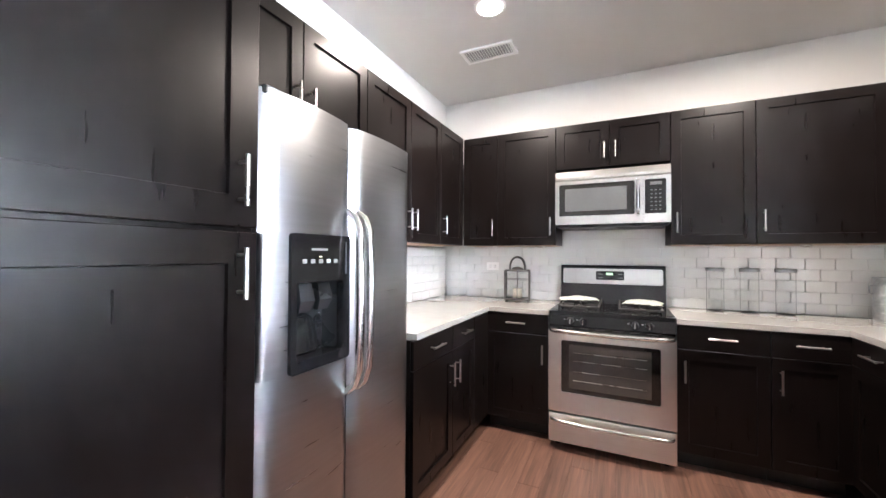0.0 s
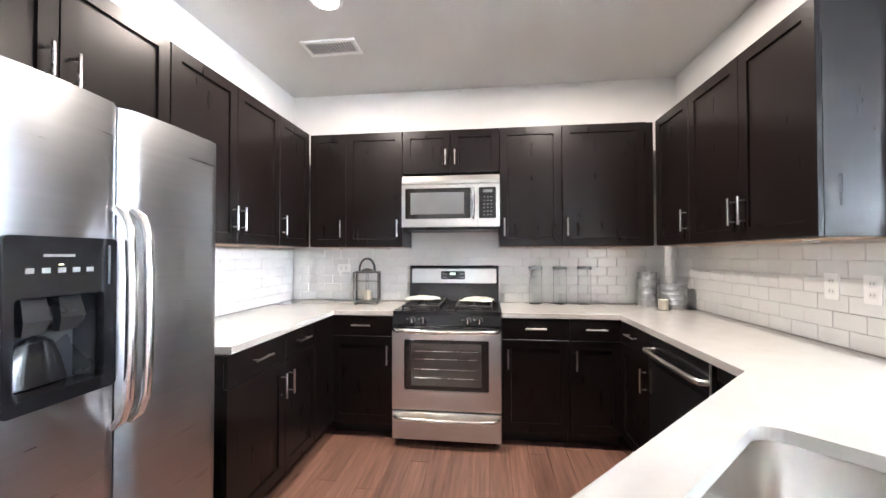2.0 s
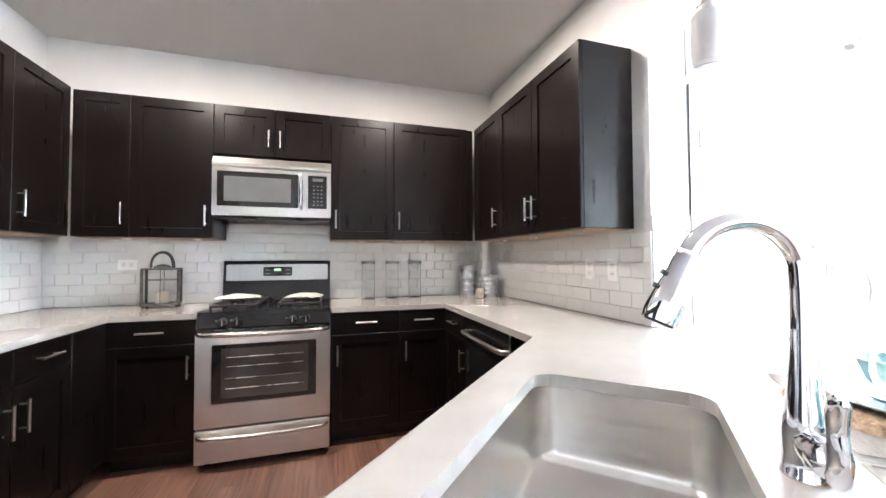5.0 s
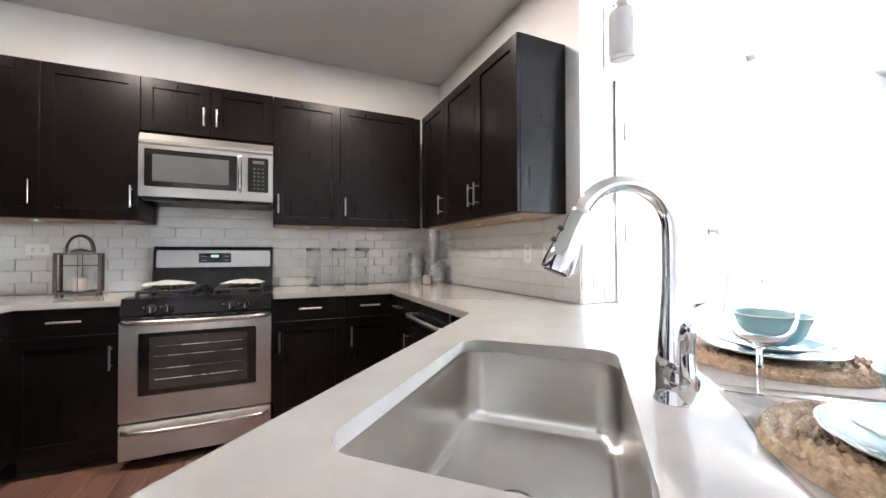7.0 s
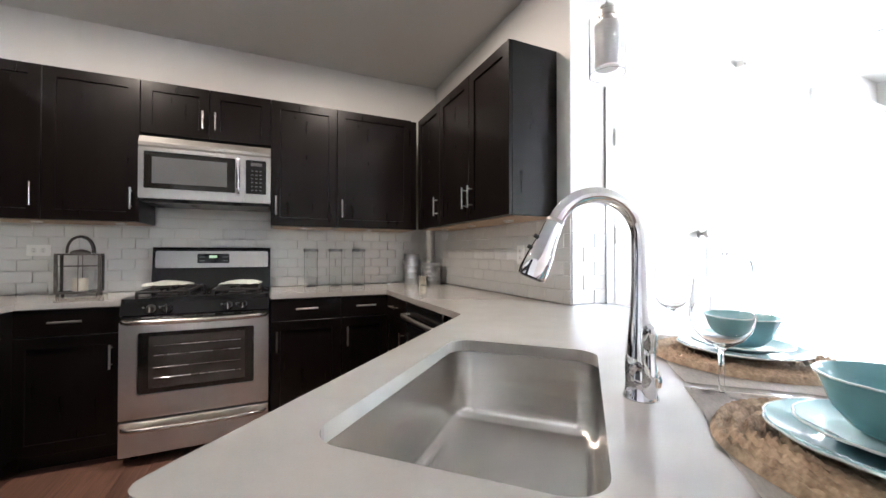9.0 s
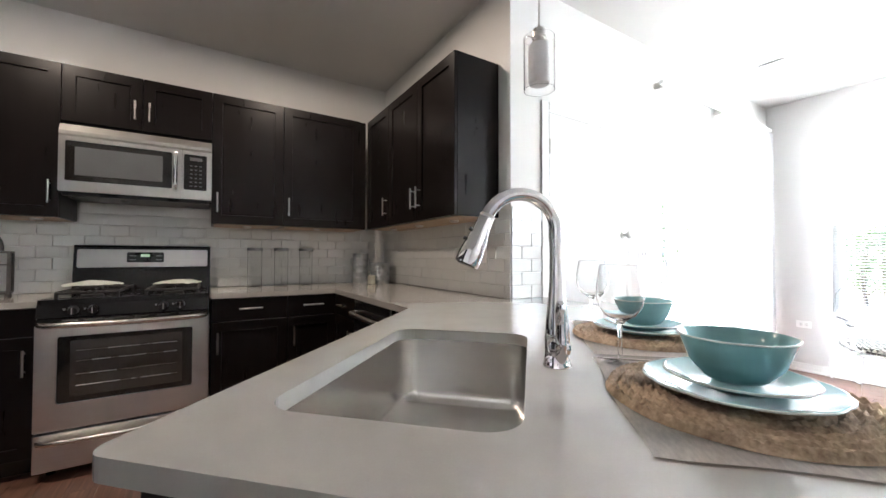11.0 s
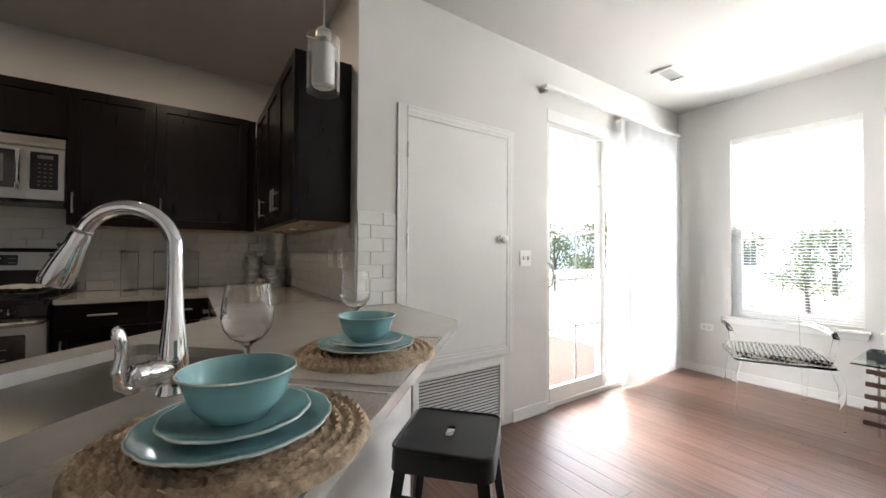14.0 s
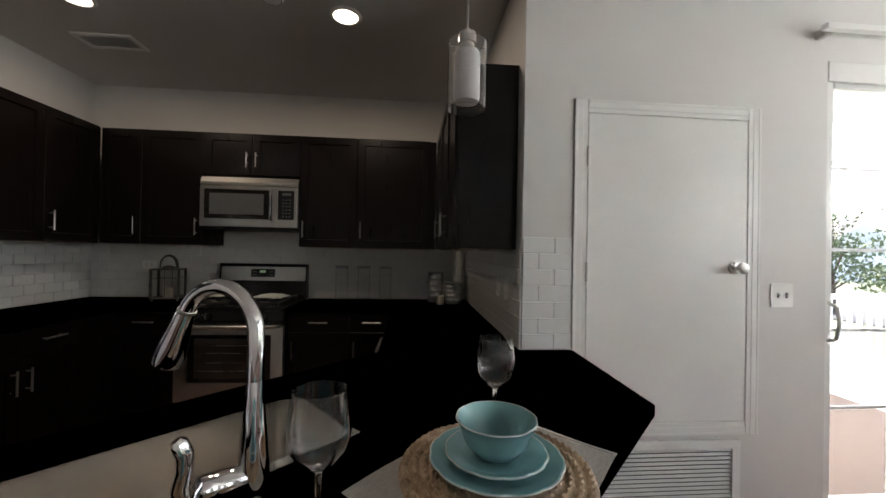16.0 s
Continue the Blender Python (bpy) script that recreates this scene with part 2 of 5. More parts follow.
def tube(points, r, n=12, bm=None, flat=1.0):
    """A round bar along points; r is one radius or one for each point."""
    bm = bm or bmesh.new()
    pts = [Vector(p) for p in points]
    rs = r if isinstance(r, (list, tuple)) else [r] * len(pts)
    rings, up = [], None
    for i, p in enumerate(pts):
        d = (pts[min(i + 1, len(pts) - 1)] - pts[max(i - 1, 0)]).normalized()
        if up is None:
            up = d.orthogonal().normalized()
        up = (up - d * up.dot(d)).normalized()
        side = d.cross(up)
        rings.append([bm.verts.new(p + rs[i] * (math.cos(2 * math.pi * k / n) * up + flat * math.sin(2 * math.pi * k / n) * side)) for k in range(n)])
    for p, q in zip(rings, rings[1:]):
        for k in range(n):
            bm.faces.new((p[k], p[(k + 1) % n], q[(k + 1) % n], q[k]))
    bm.faces.new(rings[0][::-1])
    bm.faces.new(rings[-1])
    return bm


def rounded(x0, x1, y0, y1, r, n=6):
    out = []
    for cx, cy, a0 in ((x1 - r, y1 - r, 0), (x0 + r, y1 - r, 90), (x0 + r, y0 + r, 180), (x1 - r, y0 + r, 270)):
        for k in range(n + 1):
            a = radians(a0 + 90 * k / n)
            out.append((cx + r * math.cos(a), cy + r * math.sin(a)))
    return out


def slab(outline, z0, z1, holes=(), bev=0.0, seg=2):
    """A flat slab with an outline, holes and eased upper edges."""
    bm = bmesh.new()
    edges = []
    for loop in (outline, *holes):
        vs = [bm.verts.new((x, y, z1)) for x, y in loop]
        edges += [bm.edges.new((vs[i], vs[(i + 1) % len(vs)])) for i in range(len(vs))]
    if holes:
        bmesh.ops.triangle_fill(bm, use_beauty=True, use_dissolve=False, edges=edges)
    else:
        bm.faces.new([e.verts[0] for e in edges])
    top = list(bm.faces)
    rim = [e for e in bm.edges if len(e.link_faces) == 1]
    r = bmesh.ops.extrude_face_region(bm, geom=top)
    low = [v for v in r["geom"] if isinstance(v, bmesh.types.BMVert)]
    for v in low:
        v.co.z = z0
    if bev:
        bmesh.ops.bevel(bm, geom=[e for e in bm.edges if len(e.link_faces) == 2 and e.calc_face_angle(0) > 1.2 and all(abs(v.co.z - z1) < 1e-6 or abs(v.co.z - z0) < 1e-6 for v in e.verts) and abs(e.verts[0].co.z - e.verts[1].co.z) < 1e-6], offset=bev, segments=seg, affect="EDGES", profile=0.5)
    return bm


def loft(loops, cap=(True, True), bm=None):
    bm = bm or bmesh.new()
    rings = [[bm.verts.new(p) for p in lp] for lp in loops]
    for p, q in zip(rings, rings[1:]):
        for k in range(len(p)):
            bm.faces.new((p[k], p[(k + 1) % len(p)], q[(k + 1) % len(p)], q[k]))
    if cap[0]:
        bm.faces.new(rings[0][::-1])
    if cap[1]:
        bm.faces.new(rings[-1])
    return bm


# the plan, in metres
XL, XR, YB = -1.49, 1.81, 3.385
YD, XW = 1.58, 5.5
YS = -3.3
SOUTH = YS


def structure(name, bm, mat, label, category):
    return tagged(part(name, bm, mat), label, category, kind="structure")


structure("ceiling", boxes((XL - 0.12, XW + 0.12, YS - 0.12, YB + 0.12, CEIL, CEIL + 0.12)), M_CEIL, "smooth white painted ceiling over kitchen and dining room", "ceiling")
floor = structure("floor", boxes((XL - 0.12, XW + 0.12, YS - 0.12, YB + 0.12, -0.12, -0.012)), M_SUB, "reddish brown wood plank floor with satin gloss", "floor")
wall_back = structure("wall_north", boxes((XL - 0.12, XR + 0.12, YB, YB + 0.12, -0.012, CEIL)), M_WALL, "white painted kitchen wall behind the stove", "wall")
wall_left = structure("wall_west", boxes((XL - 0.12, XL, YS - 0.12, YB, -0.012, CEIL)), M_WALL, "white painted wall behind the refrigerator", "wall")
wall_right = structure("wall_kitchen_side", boxes((XR, XR + 0.12, YD + 0.12, YB, -0.012, CEIL)), M_WALL, "white painted short wall ending the kitchen", "wall")
# door wall: slider opening from SX0 to SX1
SX0, SX1, SZ1 = 3.36, 5.19, 2.36
wall_door = structure("wall_dining", boxes((XR, SX0, YD, YD + 0.12, -0.012, CEIL), (SX1, XW + 0.12, YD, YD + 0.12, -0.012, CEIL), (SX0, SX1, YD, YD + 0.12, SZ1, CEIL)), M_WALL, "white painted wall with closet door and sliding patio door", "wall")
WINS = [(0.20, 1.09), (-0.80, 0.09), (-2.55, -1.66)]
WZ0, WZ1 = 0.62, 2.37
bm = bmesh.new()
ys = [YS - 0.12] + [v for w in sorted(WINS) for v in w] + [YD]
for a, b in zip(ys[::2], ys[1::2]):
    box(bm, XW, XW + 0.14, a, b, -0.012, CEIL)
for a, b in WINS:
    box(bm, XW, XW + 0.14, a, b, -0.012, WZ0)
    box(bm, XW, XW + 0.14, a, b, WZ1, CEIL)
structure("wall_east", bm, M_WALL, "white painted wall with tall double-hung windows", "wall")
structure("wall_south", boxes((XL, XW, YS - 0.12, YS, -0.012, CEIL)), M_WALL, "plain white painted wall closing the room", "wall")
# unseen closet shell added behind the small door, so that no daylight leaks in
structure("unseen_closet_wall", boxes((XR + 0.12, SX0 - 0.05, YB, YB + 0.12, -0.012, CEIL), (SX0 - 0.17, SX0 - 0.05, YD + 0.12, YB, -0.012, CEIL)), M_WALL, "unseen closet shell added to keep daylight out", "wall")


def baseboard(name, bm):
    structure(name, bm, M_TRIM, "white painted wooden baseboard", "baseboard")


def skirting(x0, x1, y0, y1):
    b = boxes((x0, x1, y0, y1, 0, 0.085, 0.003))
    g = 0.006
    box(b, x0 - (g if y1 - y0 > x1 - x0 else 0), x1, y0 - (g if x1 - x0 > y1 - y0 else 0), y1, 0, 0.02, 0.004)
    return b


baseboard("baseboard", skirting(2.99, SX0, YD - 0.014, YD - 0.001))
baseboard("baseboard", skirting(SX1, XW, YD - 0.014, YD - 0.001))
baseboard("baseboard", skirting(XW - 0.014, XW - 0.001, YS, YD - 0.014))

# ---- cabinets ----
def pull(parent, x, z, length, upright=True):
    """A bar pull with two posts, in front of y = -0.02."""
    h = length / 2
    bm = bmesh.new()
    f = -0.052
    if upright:
        cyl(bm, (x, f, z - h), (x, f, z + h), 0.006, n=12)
        for s in (-0.72, 0.72):
            cyl(bm, (x, f, z + s * h), (x, -0.02, z + s * h), 0.0045, n=8)
    else:
        cyl(bm, (x - h, f, z), (x + h, f, z), 0.006, n=12)
        for s in (-0.72, 0.72):
            cyl(bm, (x + s * h, f, z), (x + s * h, -0.02, z), 0.0045, n=8)
    return part("handle", bm, M_NICKEL, parent, "satin nickel bar pull", smooth=True)


def front(parent, x0, x1, z0, z1, shaker=True, name="door", handle=None, rail=0.058):
    g = 0.0018
    x0, x1, z0, z1 = x0 + g, x1 - g, z0 + g, z1 - g
    if shaker:
        bm = boxes((x0, x1, -0.02, -0.001, z0, z1))
        face = min(bm.faces, key=lambda f: f.calc_center_median().y)
        bmesh.ops.bevel(bm, geom=list(face.edges), offset=0.0016, segments=1, affect="EDGES")
        face = min((f for f in bm.faces), key=lambda f: (round(f.calc_center_median().y, 5), -f.calc_area()))
        bmesh.ops.inset_individual(bm, faces=[face], thickness=rail, use_even_offset=True)
        bmesh.ops.inset_individual(bm, faces=[face], thickness=0.002, use_even_offset=True)
        bmesh.ops.translate(bm, vec=(0, 0.010, 0), verts=list(face.verts))
    else:
        bm = boxes((x0, x1, -0.02, -0.001, z0, z1, 0.002))
    d = part(name, bm, M_DARK, parent)
    if handle:
        pull(d, *handle)
    return d


def cabinet(m, w, depth, z0, z1, fronts, name="wall_cabinet", label="", toe=False, body_top=None, group="", under=False):
    c = thing(name, m, label, "cabinet", group)
    part("body", boxes((0.0006, w - 0.0006, 0, depth, z0 + (0.1 if toe else 0), body_top or z1, 0.0015)), M_DARK, c)
    if toe:
        part("toe_kick", boxes((0.001, w - 0.001, 0.075, depth, 0, z0 + 0.0995)), M_TOE, c)
    if under:
        part("underside", boxes((0.018, w - 0.018, 0.02, depth - 0.002, z0 - 0.004, z0 - 0.0005)), M_UNDER, c, "pale unstained wooden underside")
    for f in fronts:
        front(c, *f[:4], **(f[4] if len(f) > 4 else {}))
    return c


UZ0, UZ1 = 1.385, 2.295
UP = "dark espresso wooden upper cabinet with shaker doors and nickel pulls"
LOW = "dark espresso wooden base cabinet with nickel bar pulls"
YU, YF = 3.045, 2.80
BH = 0.135
# upper cabinets on the stove wall
hz = UZ0 + 0.145


def back_upper(x0, x1, doors, **kw):
    cabinet(pose(x0, YU, 0), x1 - x0, YB - YU - 0.002, UZ0, UZ1, doors, label=UP, group="upper cabinets", under=True, **kw)


back_upper(-1.15, -0.385, [(0.0, 0.30, UZ0, UZ1, dict(handle=(0.265, hz, BH))), (0.30, 0.765, UZ0, UZ1, dict(handle=(0.725, hz, BH)))])
back_upper(0.372, 0.835, [(0.0, 0.463, UZ0, UZ1, dict(handle=(0.035, hz, BH)))])
back_upper(0.835, 1.49, [(0.0, 0.60, UZ0, UZ1, dict(handle=(0.035, hz, BH)))])
cabinet(pose(-0.385, YU, 0), 0.757, YB - YU - 0.002, 1.955, UZ1, [(0, 0.3785, 1.955, UZ1, dict(handle=(0.342, 2.075, 0.12))), (0.3785, 0.757, 1.955, UZ1, dict(handle=(0.415, 2.075, 0.12)))], label="short dark wooden cabinet above the microwave", group="upper cabinets")
# left wall
XU = -1.165
cabinet(pose(XU, 1.670, 0, 0, 0, 90), 0.90, XU - XL - 0.002, UZ0, UZ1, [(0, 0.46, UZ0, UZ1, dict(handle=(0.425, hz, BH))), (0.46, 0.90, UZ0, UZ1, dict(handle=(0.495, hz, BH)))], label=UP, group="upper cabinets", under=True)
cabinet(pose(XU, 2.571, 0, 0, 0, 90), 0.464, XU - XL - 0.002, UZ0, UZ1, [(0, 0.43, UZ0, UZ1, dict(handle=(0.04, hz, BH)))], label=UP, group="upper cabinets", under=True)
cabinet(pose(XU, 0.766, 0, 0, 0, 90), 0.903, XU - XL - 0.002, 1.83, UZ1, [(0, 0.46, 1.83, UZ1, dict(handle=(0.42, 1.955, 0.12))), (0.46, 0.903, 1.83, UZ1, dict(handle=(0.50, 1.955, 0.12)))], label="dark wooden cabinet above the refrigerator", group="upper cabinets")
# right wall
XQ = 1.515
cabinet(pose(XQ, 2.572, 0, 0, 0, -90), 0.892, XR - XQ - 0.002, UZ0, UZ1, [(0, 0.455, UZ0, UZ1, dict(handle=(0.42, hz, BH))), (0.455, 0.892, UZ0, UZ1, dict(handle=(0.495, hz, BH)))], label=UP, group="upper cabinets", under=True)
cabinet(pose(XQ, 3.04, 0, 0, 0, -90), 0.467, XR - XQ - 0.002, UZ0, UZ1, [(0.02, 0.467, UZ0, UZ1, dict(handle=(0.43, hz, BH)))], label=UP, group="upper cabinets", under=True)
# pantry
XP = -0.83
cabinet(pose(XP, 0.112, 0, 0, 0, 90), 0.64, XP - XL - 0.002, 0.0, UZ1, [(0, 0.64, 0.1, 1.363, dict(handle=(0.585, 1.256, 0.13), rail=0.078)), (0, 0.64, 1.372, UZ1, dict(handle=(0.585, 1.490, 0.13), rail=0.078))], name="pantry_cabinet", label="tall dark espresso pantry cabinet beside the refrigerator", toe=True)
# base cabinets
CT = 0.918
CB = CT - 0.032
DZ = 0.735
DH = 0.815


def unit(m, w, depth, handle_side, label=LOW, body_top=None, plain=False):
    hx = 0.04 if handle_side < 0 else w - 0.04
    fr = []
    if plain:
        fr.append((0, w, 0.105, CB - 0.004, dict(shaker=False, name="panel")))
    else:
        fr.append((0, w, DZ, CB - 0.004, dict(shaker=False, name="drawer", handle=(w / 2, DH, 0.14, False))))
        fr.append((0, w, 0.105, DZ, dict(handle=(hx, 0.605, 0.135))))
    return cabinet(m, w, depth, 0.0, CB - 0.001, fr, name="base_cabinet", label=label, toe=True, group="base cabinets", body_top=body_top)


BD = YB - YF - 0.002
unit(pose(-0.86, YF, 0), 0.462, BD, 1)
unit(pose(0.376, YF, 0), 0.455, BD, -1)
unit(pose(0.832, YF, 0), 0.34, BD, -1)
XB = -0.865
unit(pose(XB, 1.650, 0, 0, 0, 90), 0.475, XB - XL - 0.002, 1)
unit(pose(XB, 2.1255, 0, 0, 0, 90), 0.36, XB - XL - 0.002, -1)
unit(pose(XB, 2.486, 0, 0, 0, 90), 0.30, XB - XL - 0.002, 1, label="plain dark wooden corner filler of the base cabinets", plain=True)
XC = 1.185
unit(pose(XC, 2.79, 0, 0, 0, -90), 0.44, XR - XC - 0.002, 1)

# dishwasher
dw = thing("dishwasher", pose(XC, 2.348, 0, 0, 0, -90), "black-fronted dishwasher with a stainless bar handle under the counter", "dishwasher")
part("body", boxes((0.003, 0.597, 0.0, 0.56, 0.1, CB - 0.002)), M_PLAST, dw)
part("toe_kick", boxes((0.003, 0.597, 0.06, 0.5, 0, 0.099)), M_TOE, dw)
part("door", boxes((0.006, 0.594, -0.024, -0.001, 0.11, CB - 0.006, 0.004)), M_BLACK, dw)
part("edge_trim", boxes((0.588, 0.597, -0.030, -0.0245, 0.11, CB - 0.006, 0.001)), M_STEEL, dw)
part("handle", tube([(0.03, -0.026, 0.80), (0.035, -0.055, 0.80), (0.07, -0.066, 0.80), (0.30, -0.070, 0.80), (0.53, -0.066, 0.80), (0.565, -0.055, 0.80), (0.57, -0.026, 0.80)], 0.013, 12, flat=1.1), M_STEEL, dw, "stainless steel bar handle", smooth=True)

# peninsula: u runs from its free end to the wall, v from the kitchen to the dining side
S2 = math.sqrt(0.5)


def uv(u, v):
    return ((u + v) * S2, (u - v) * S2)


def uvm(u, v, z=0, turn=0):
    x, y = uv(u, v)
    return pose(x, y, z, 0, 0, 45 + turn)


# kitchen-side cabinets under the peninsula, fronts to the kitchen
ox, oy = uv(1.86, -0.225)
pm = pose(ox, oy, 0, 0, 0, -135)
cabinet(pm, 0.395, 0.54, 0.0, CB - 0.001, [(0, 0.395, DZ, CB - 0.004, dict(shaker=False, name="drawer", handle=(0.2, DH, 0.14, False))), (0, 0.395, 0.105, DZ, dict(handle=(0.04, 0.61, 0.135)))], name="base_cabinet", label=LOW, toe=True, group="base cabinets")
ox, oy = uv(1.4645, -0.225)
cabinet(pose(ox, oy, 0, 0, 0, -135), 0.795, 0.54, 0.0, CB - 0.001, [(0, 0.795, DZ, CB - 0.004, dict(shaker=False, name="drawer_front")), (0, 0.40, 0.105, DZ, dict(handle=(0.36, 0.61, 0.135))), (0.40, 0.795, 0.105, DZ, dict(handle=(0.44, 0.61, 0.135)))], name="sink_cabinet", label="dark wooden sink base cabinet closing the peninsula", toe=True, body_top=0.655)
end = thing("end_panel", uvm(0.648, -0.225), "plain dark wooden end panel of the peninsula", "panel")
part("panel", boxes((0.0, 0.018, -0.60, 0.0, 0.0, CB - 0.002, 0.001)), M_DARK, end)

# white knee wall with a moulded end post
knee = structure("wall_knee", boxes((0.668, 2.16, -0.545, -0.385, -0.012, CB - 0.002)), M_WALL, "white half wall carrying the breakfast bar", "wall")
knee.matrix_basis = pose(0, 0, 0, 0, 0, 45)
post = thing("trim_post", uvm(0.632, 0.365), "white moulded end post under the breakfast bar", "trim", kind="structure")
part("shaft", boxes((0.02, 0.10, -0.187, -0.03, 0.0, 0.72, 0.003)), M_TRIM, post)
cap = bmesh.new()
for k, (g, za, zb) in enumerate(((0.005, 0.72, 0.745), (0.012, 0.745, 0.775), (0.02, 0.775, 0.80), (0.028, 0.80, 0.835), (0.034, 0.835, CB - 0.001))):
    box(cap, 0.03 - g, 0.10, -0.187 - g, -0.03 + g * 0.6, za, zb, 0.006, 2)
part("capital", cap, M_TRIM, post)
part("plinth", boxes((0.008, 0.10, -0.202, -0.015, 0.0, 0.09, 0.004)), M_TRIM, post)

# counters
def arc(c, r, a0, a1, n=6):
    return [(c[0] + r * math.cos(radians(a0 + (a1 - a0) * k / n)), c[1] + r * math.sin(radians(a0 + (a1 - a0) * k / n))) for k in range(n + 1)]


SU0, SU1, SV0, SV1 = 0.772, 1.450, -0.150, 0.262
hole = [uv(u, v) for u, v in rounded(SU0, SU1, SV0, SV1, 0.06, 8)]
endcap = [uv(u, v) for u, v in arc((0.633, -0.232), 0.03, 270, 180)] + [uv(u, v) for u, v in arc((0.636, 0.745), 0.03, 180, 90)]
outline = [(0.376, YB - 0.001), (0.376, YF - 0.03), (1.155, YF - 0.03), (1.157, 1.552)] + endcap + [(2.034, 0.943), (2.055, YD - 0.001), (XR - 0.001, YD - 0.001), (XR - 0.001, YB - 0.001)]
tagged(part("countertop", slab(outline, CB, CT, [hole], 0.004), M_COUNTER), "pale grey quartz countertop wrapping into an angled breakfast bar", "countertop")
outline = [(XL + 0.001, YB - 0.001), (XL + 0.001, 1.665), (XB + 0.03, 1.665), (XB + 0.03, YF - 0.03), (-0.395, YF - 0.03), (-0.395, YB - 0.001)]
tagged(part("countertop", slab(outline, CB, CT, (), 0.004), M_COUNTER), "pale grey quartz countertop between refrigerator and stove", "countertop")

# sink
sink = thing("sink", pose(0, 0, 0, 0, 0, 0), "deep stainless steel undermount sink with rounded corners", "sink")
loops = []
for g, z, r in ((0.004, CB - 0.001, 0.064), (0.003, 0.86, 0.064), (0.0, 0.725, 0.06), (-0.004, 0.705, 0.058), (-0.014, 0.690, 0.052), (-0.032, 0.682, 0.04)):
    loops.append([(*uv(u, v), z) for u, v in rounded(SU0 - g, SU1 + g, SV0 - g, SV1 + g, r, 8)])
part("basin", loft(loops, cap=(False, True)), M_SINK, sink, smooth=True)
dx, dy = uv(1.11, 0.056)
part("drain", lathe([(0.0, 0.684), (0.022, 0.684), (0.026, 0.6835), (0.032, 0.6865), (0.043, 0.6865), (0.045, 0.6825)], 24, at=(dx, dy, 0)), M_CHROME, sink, "round chrome drain", smooth=True)

# ---- appliances ----
stove = thing("stove", pose(-0.387, 0, 0), "stainless steel gas range with black cooktop and oven window", "stove")
SW = 0.757
part("body", boxes((0.004, SW - 0.004, 2.745, 3.372, 0.035, 0.90, 0.003)), M_BLACK, stove)
for fx in (0.05, SW - 0.05):
    for fy in (2.80, 3.33):
        part("foot", cyl(bmesh.new(), (fx, fy, 0), (fx, fy, 0.036), 0.018), M_BLACK, stove)
drawer = part("drawer", boxes((0.002, SW - 0.002, 2.703, 2.744, 0.047, 0.24, 0.005, 2)), M_STEEL, stove, "stainless steel storage drawer")


def bowed(x0, x1, z, y, out, r):
    pts = [(x0, y, z), (x0 + 0.006, y - out * 0.6, z), (x0 + 0.035, y - out, z)]
    pts += [(x0 + 0.035 + (x1 - x0 - 0.07) * k / 8, y - out - 0.006 * math.sin(math.pi * k / 8), z - 0.004 * math.sin(math.pi * k / 8)) for k in range(1, 8)]
    pts += [(x1 - 0.035, y - out, z), (x1 - 0.006, y - out * 0.6, z), (x1, y, z)]
    return tube(pts, r, 14, flat=1.25)


part("handle", bowed(0.025, SW - 0.025, 0.205, 2.704, 0.045, 0.012), M_GRIP, drawer, "brushed steel bar handle", smooth=True)
oven = part("oven_door", slab(rounded(0.002, SW - 0.002, 0.252, 0.80, 0.006, 2), -0.02, 0.02, [rounded(0.085, SW - 0.085, 0.385, 0.735, 0.012, 4)], 0.004), M_STEEL, stove, "stainless steel oven door", m=Matrix(((1, 0, 0, 0), (0, 0, -1, 2.724), (0, 1, 0, 0), (0, 0, 0, 1))))
part("window", boxes((0.083, SW - 0.083, 2.716, 2.738, 0.383, 0.737)), M_OVENGL, stove, "dark oven window glass")
part("window_tint", boxes((0.135, SW - 0.135, 2.7135, 2.7155, 0.415, 0.71)), M_OVENIN, stove)
for z in (0.47, 0.53, 0.60, 0.655):
    part("rack_wire", cyl(bmesh.new(), (0.16, 2.7125, z), (SW - 0.16, 2.7125, z), 0.0016, n=6), M_NICKEL, stove)
part("oven_handle", bowed(0.02, SW - 0.02, 0.800, 2.735, 0.07, 0.015), M_GRIP, stove, "brushed steel oven handle", smooth=True)
part("vent_strip", boxes((0.006, SW - 0.006, 2.712, 2.745, 0.806, 0.832, 0.003)), M_BLACK, stove)
for k in range(6):
    part("vent_slot", boxes((0.10 + 0.10 * k, 0.16 + 0.10 * k, 2.7105, 2.7125, 0.815, 0.823)), M_IRON, stove)
panel = bmesh.new()
loft([[(0.003, 2.705, 0.835), (0.003, 2.745, 0.835), (0.003, 2.79, 0.93), (0.003, 2.73, 0.915)], [(SW - 0.003, 2.705, 0.835), (SW - 0.003, 2.745, 0.835), (SW - 0.003, 2.79, 0.93), (SW - 0.003, 2.73, 0.915)]], bm=panel)
part("control_panel", panel, M_BLACK, stove)
for kx in (0.145, 0.225, 0.53, 0.61):
    kb = cyl(bmesh.new(), (kx, 2.716, 0.872), (kx, 2.688, 0.866), 0.023, 0.020, 20)
    box(kb, kx - 0.005, kx + 0.005, 2.678, 2.690, 0.848, 0.886, 0.002)
    kn = part("knob", kb, M_PLAST, stove, "round black burner knob", smooth=True)
    part("pointer", boxes((kx - 0.0025, kx + 0.0025, 2.6765, 2.6778, 0.852, 0.884)), M_NICKEL, kn)
    part("mark", boxes((kx - 0.042, kx - 0.030, 2.7085, 2.7105, 0.877, 0.880), (kx - 0.040, kx - 0.032, 2.7085, 2.7105, 0.871, 0.873)), M_MARK, stove)
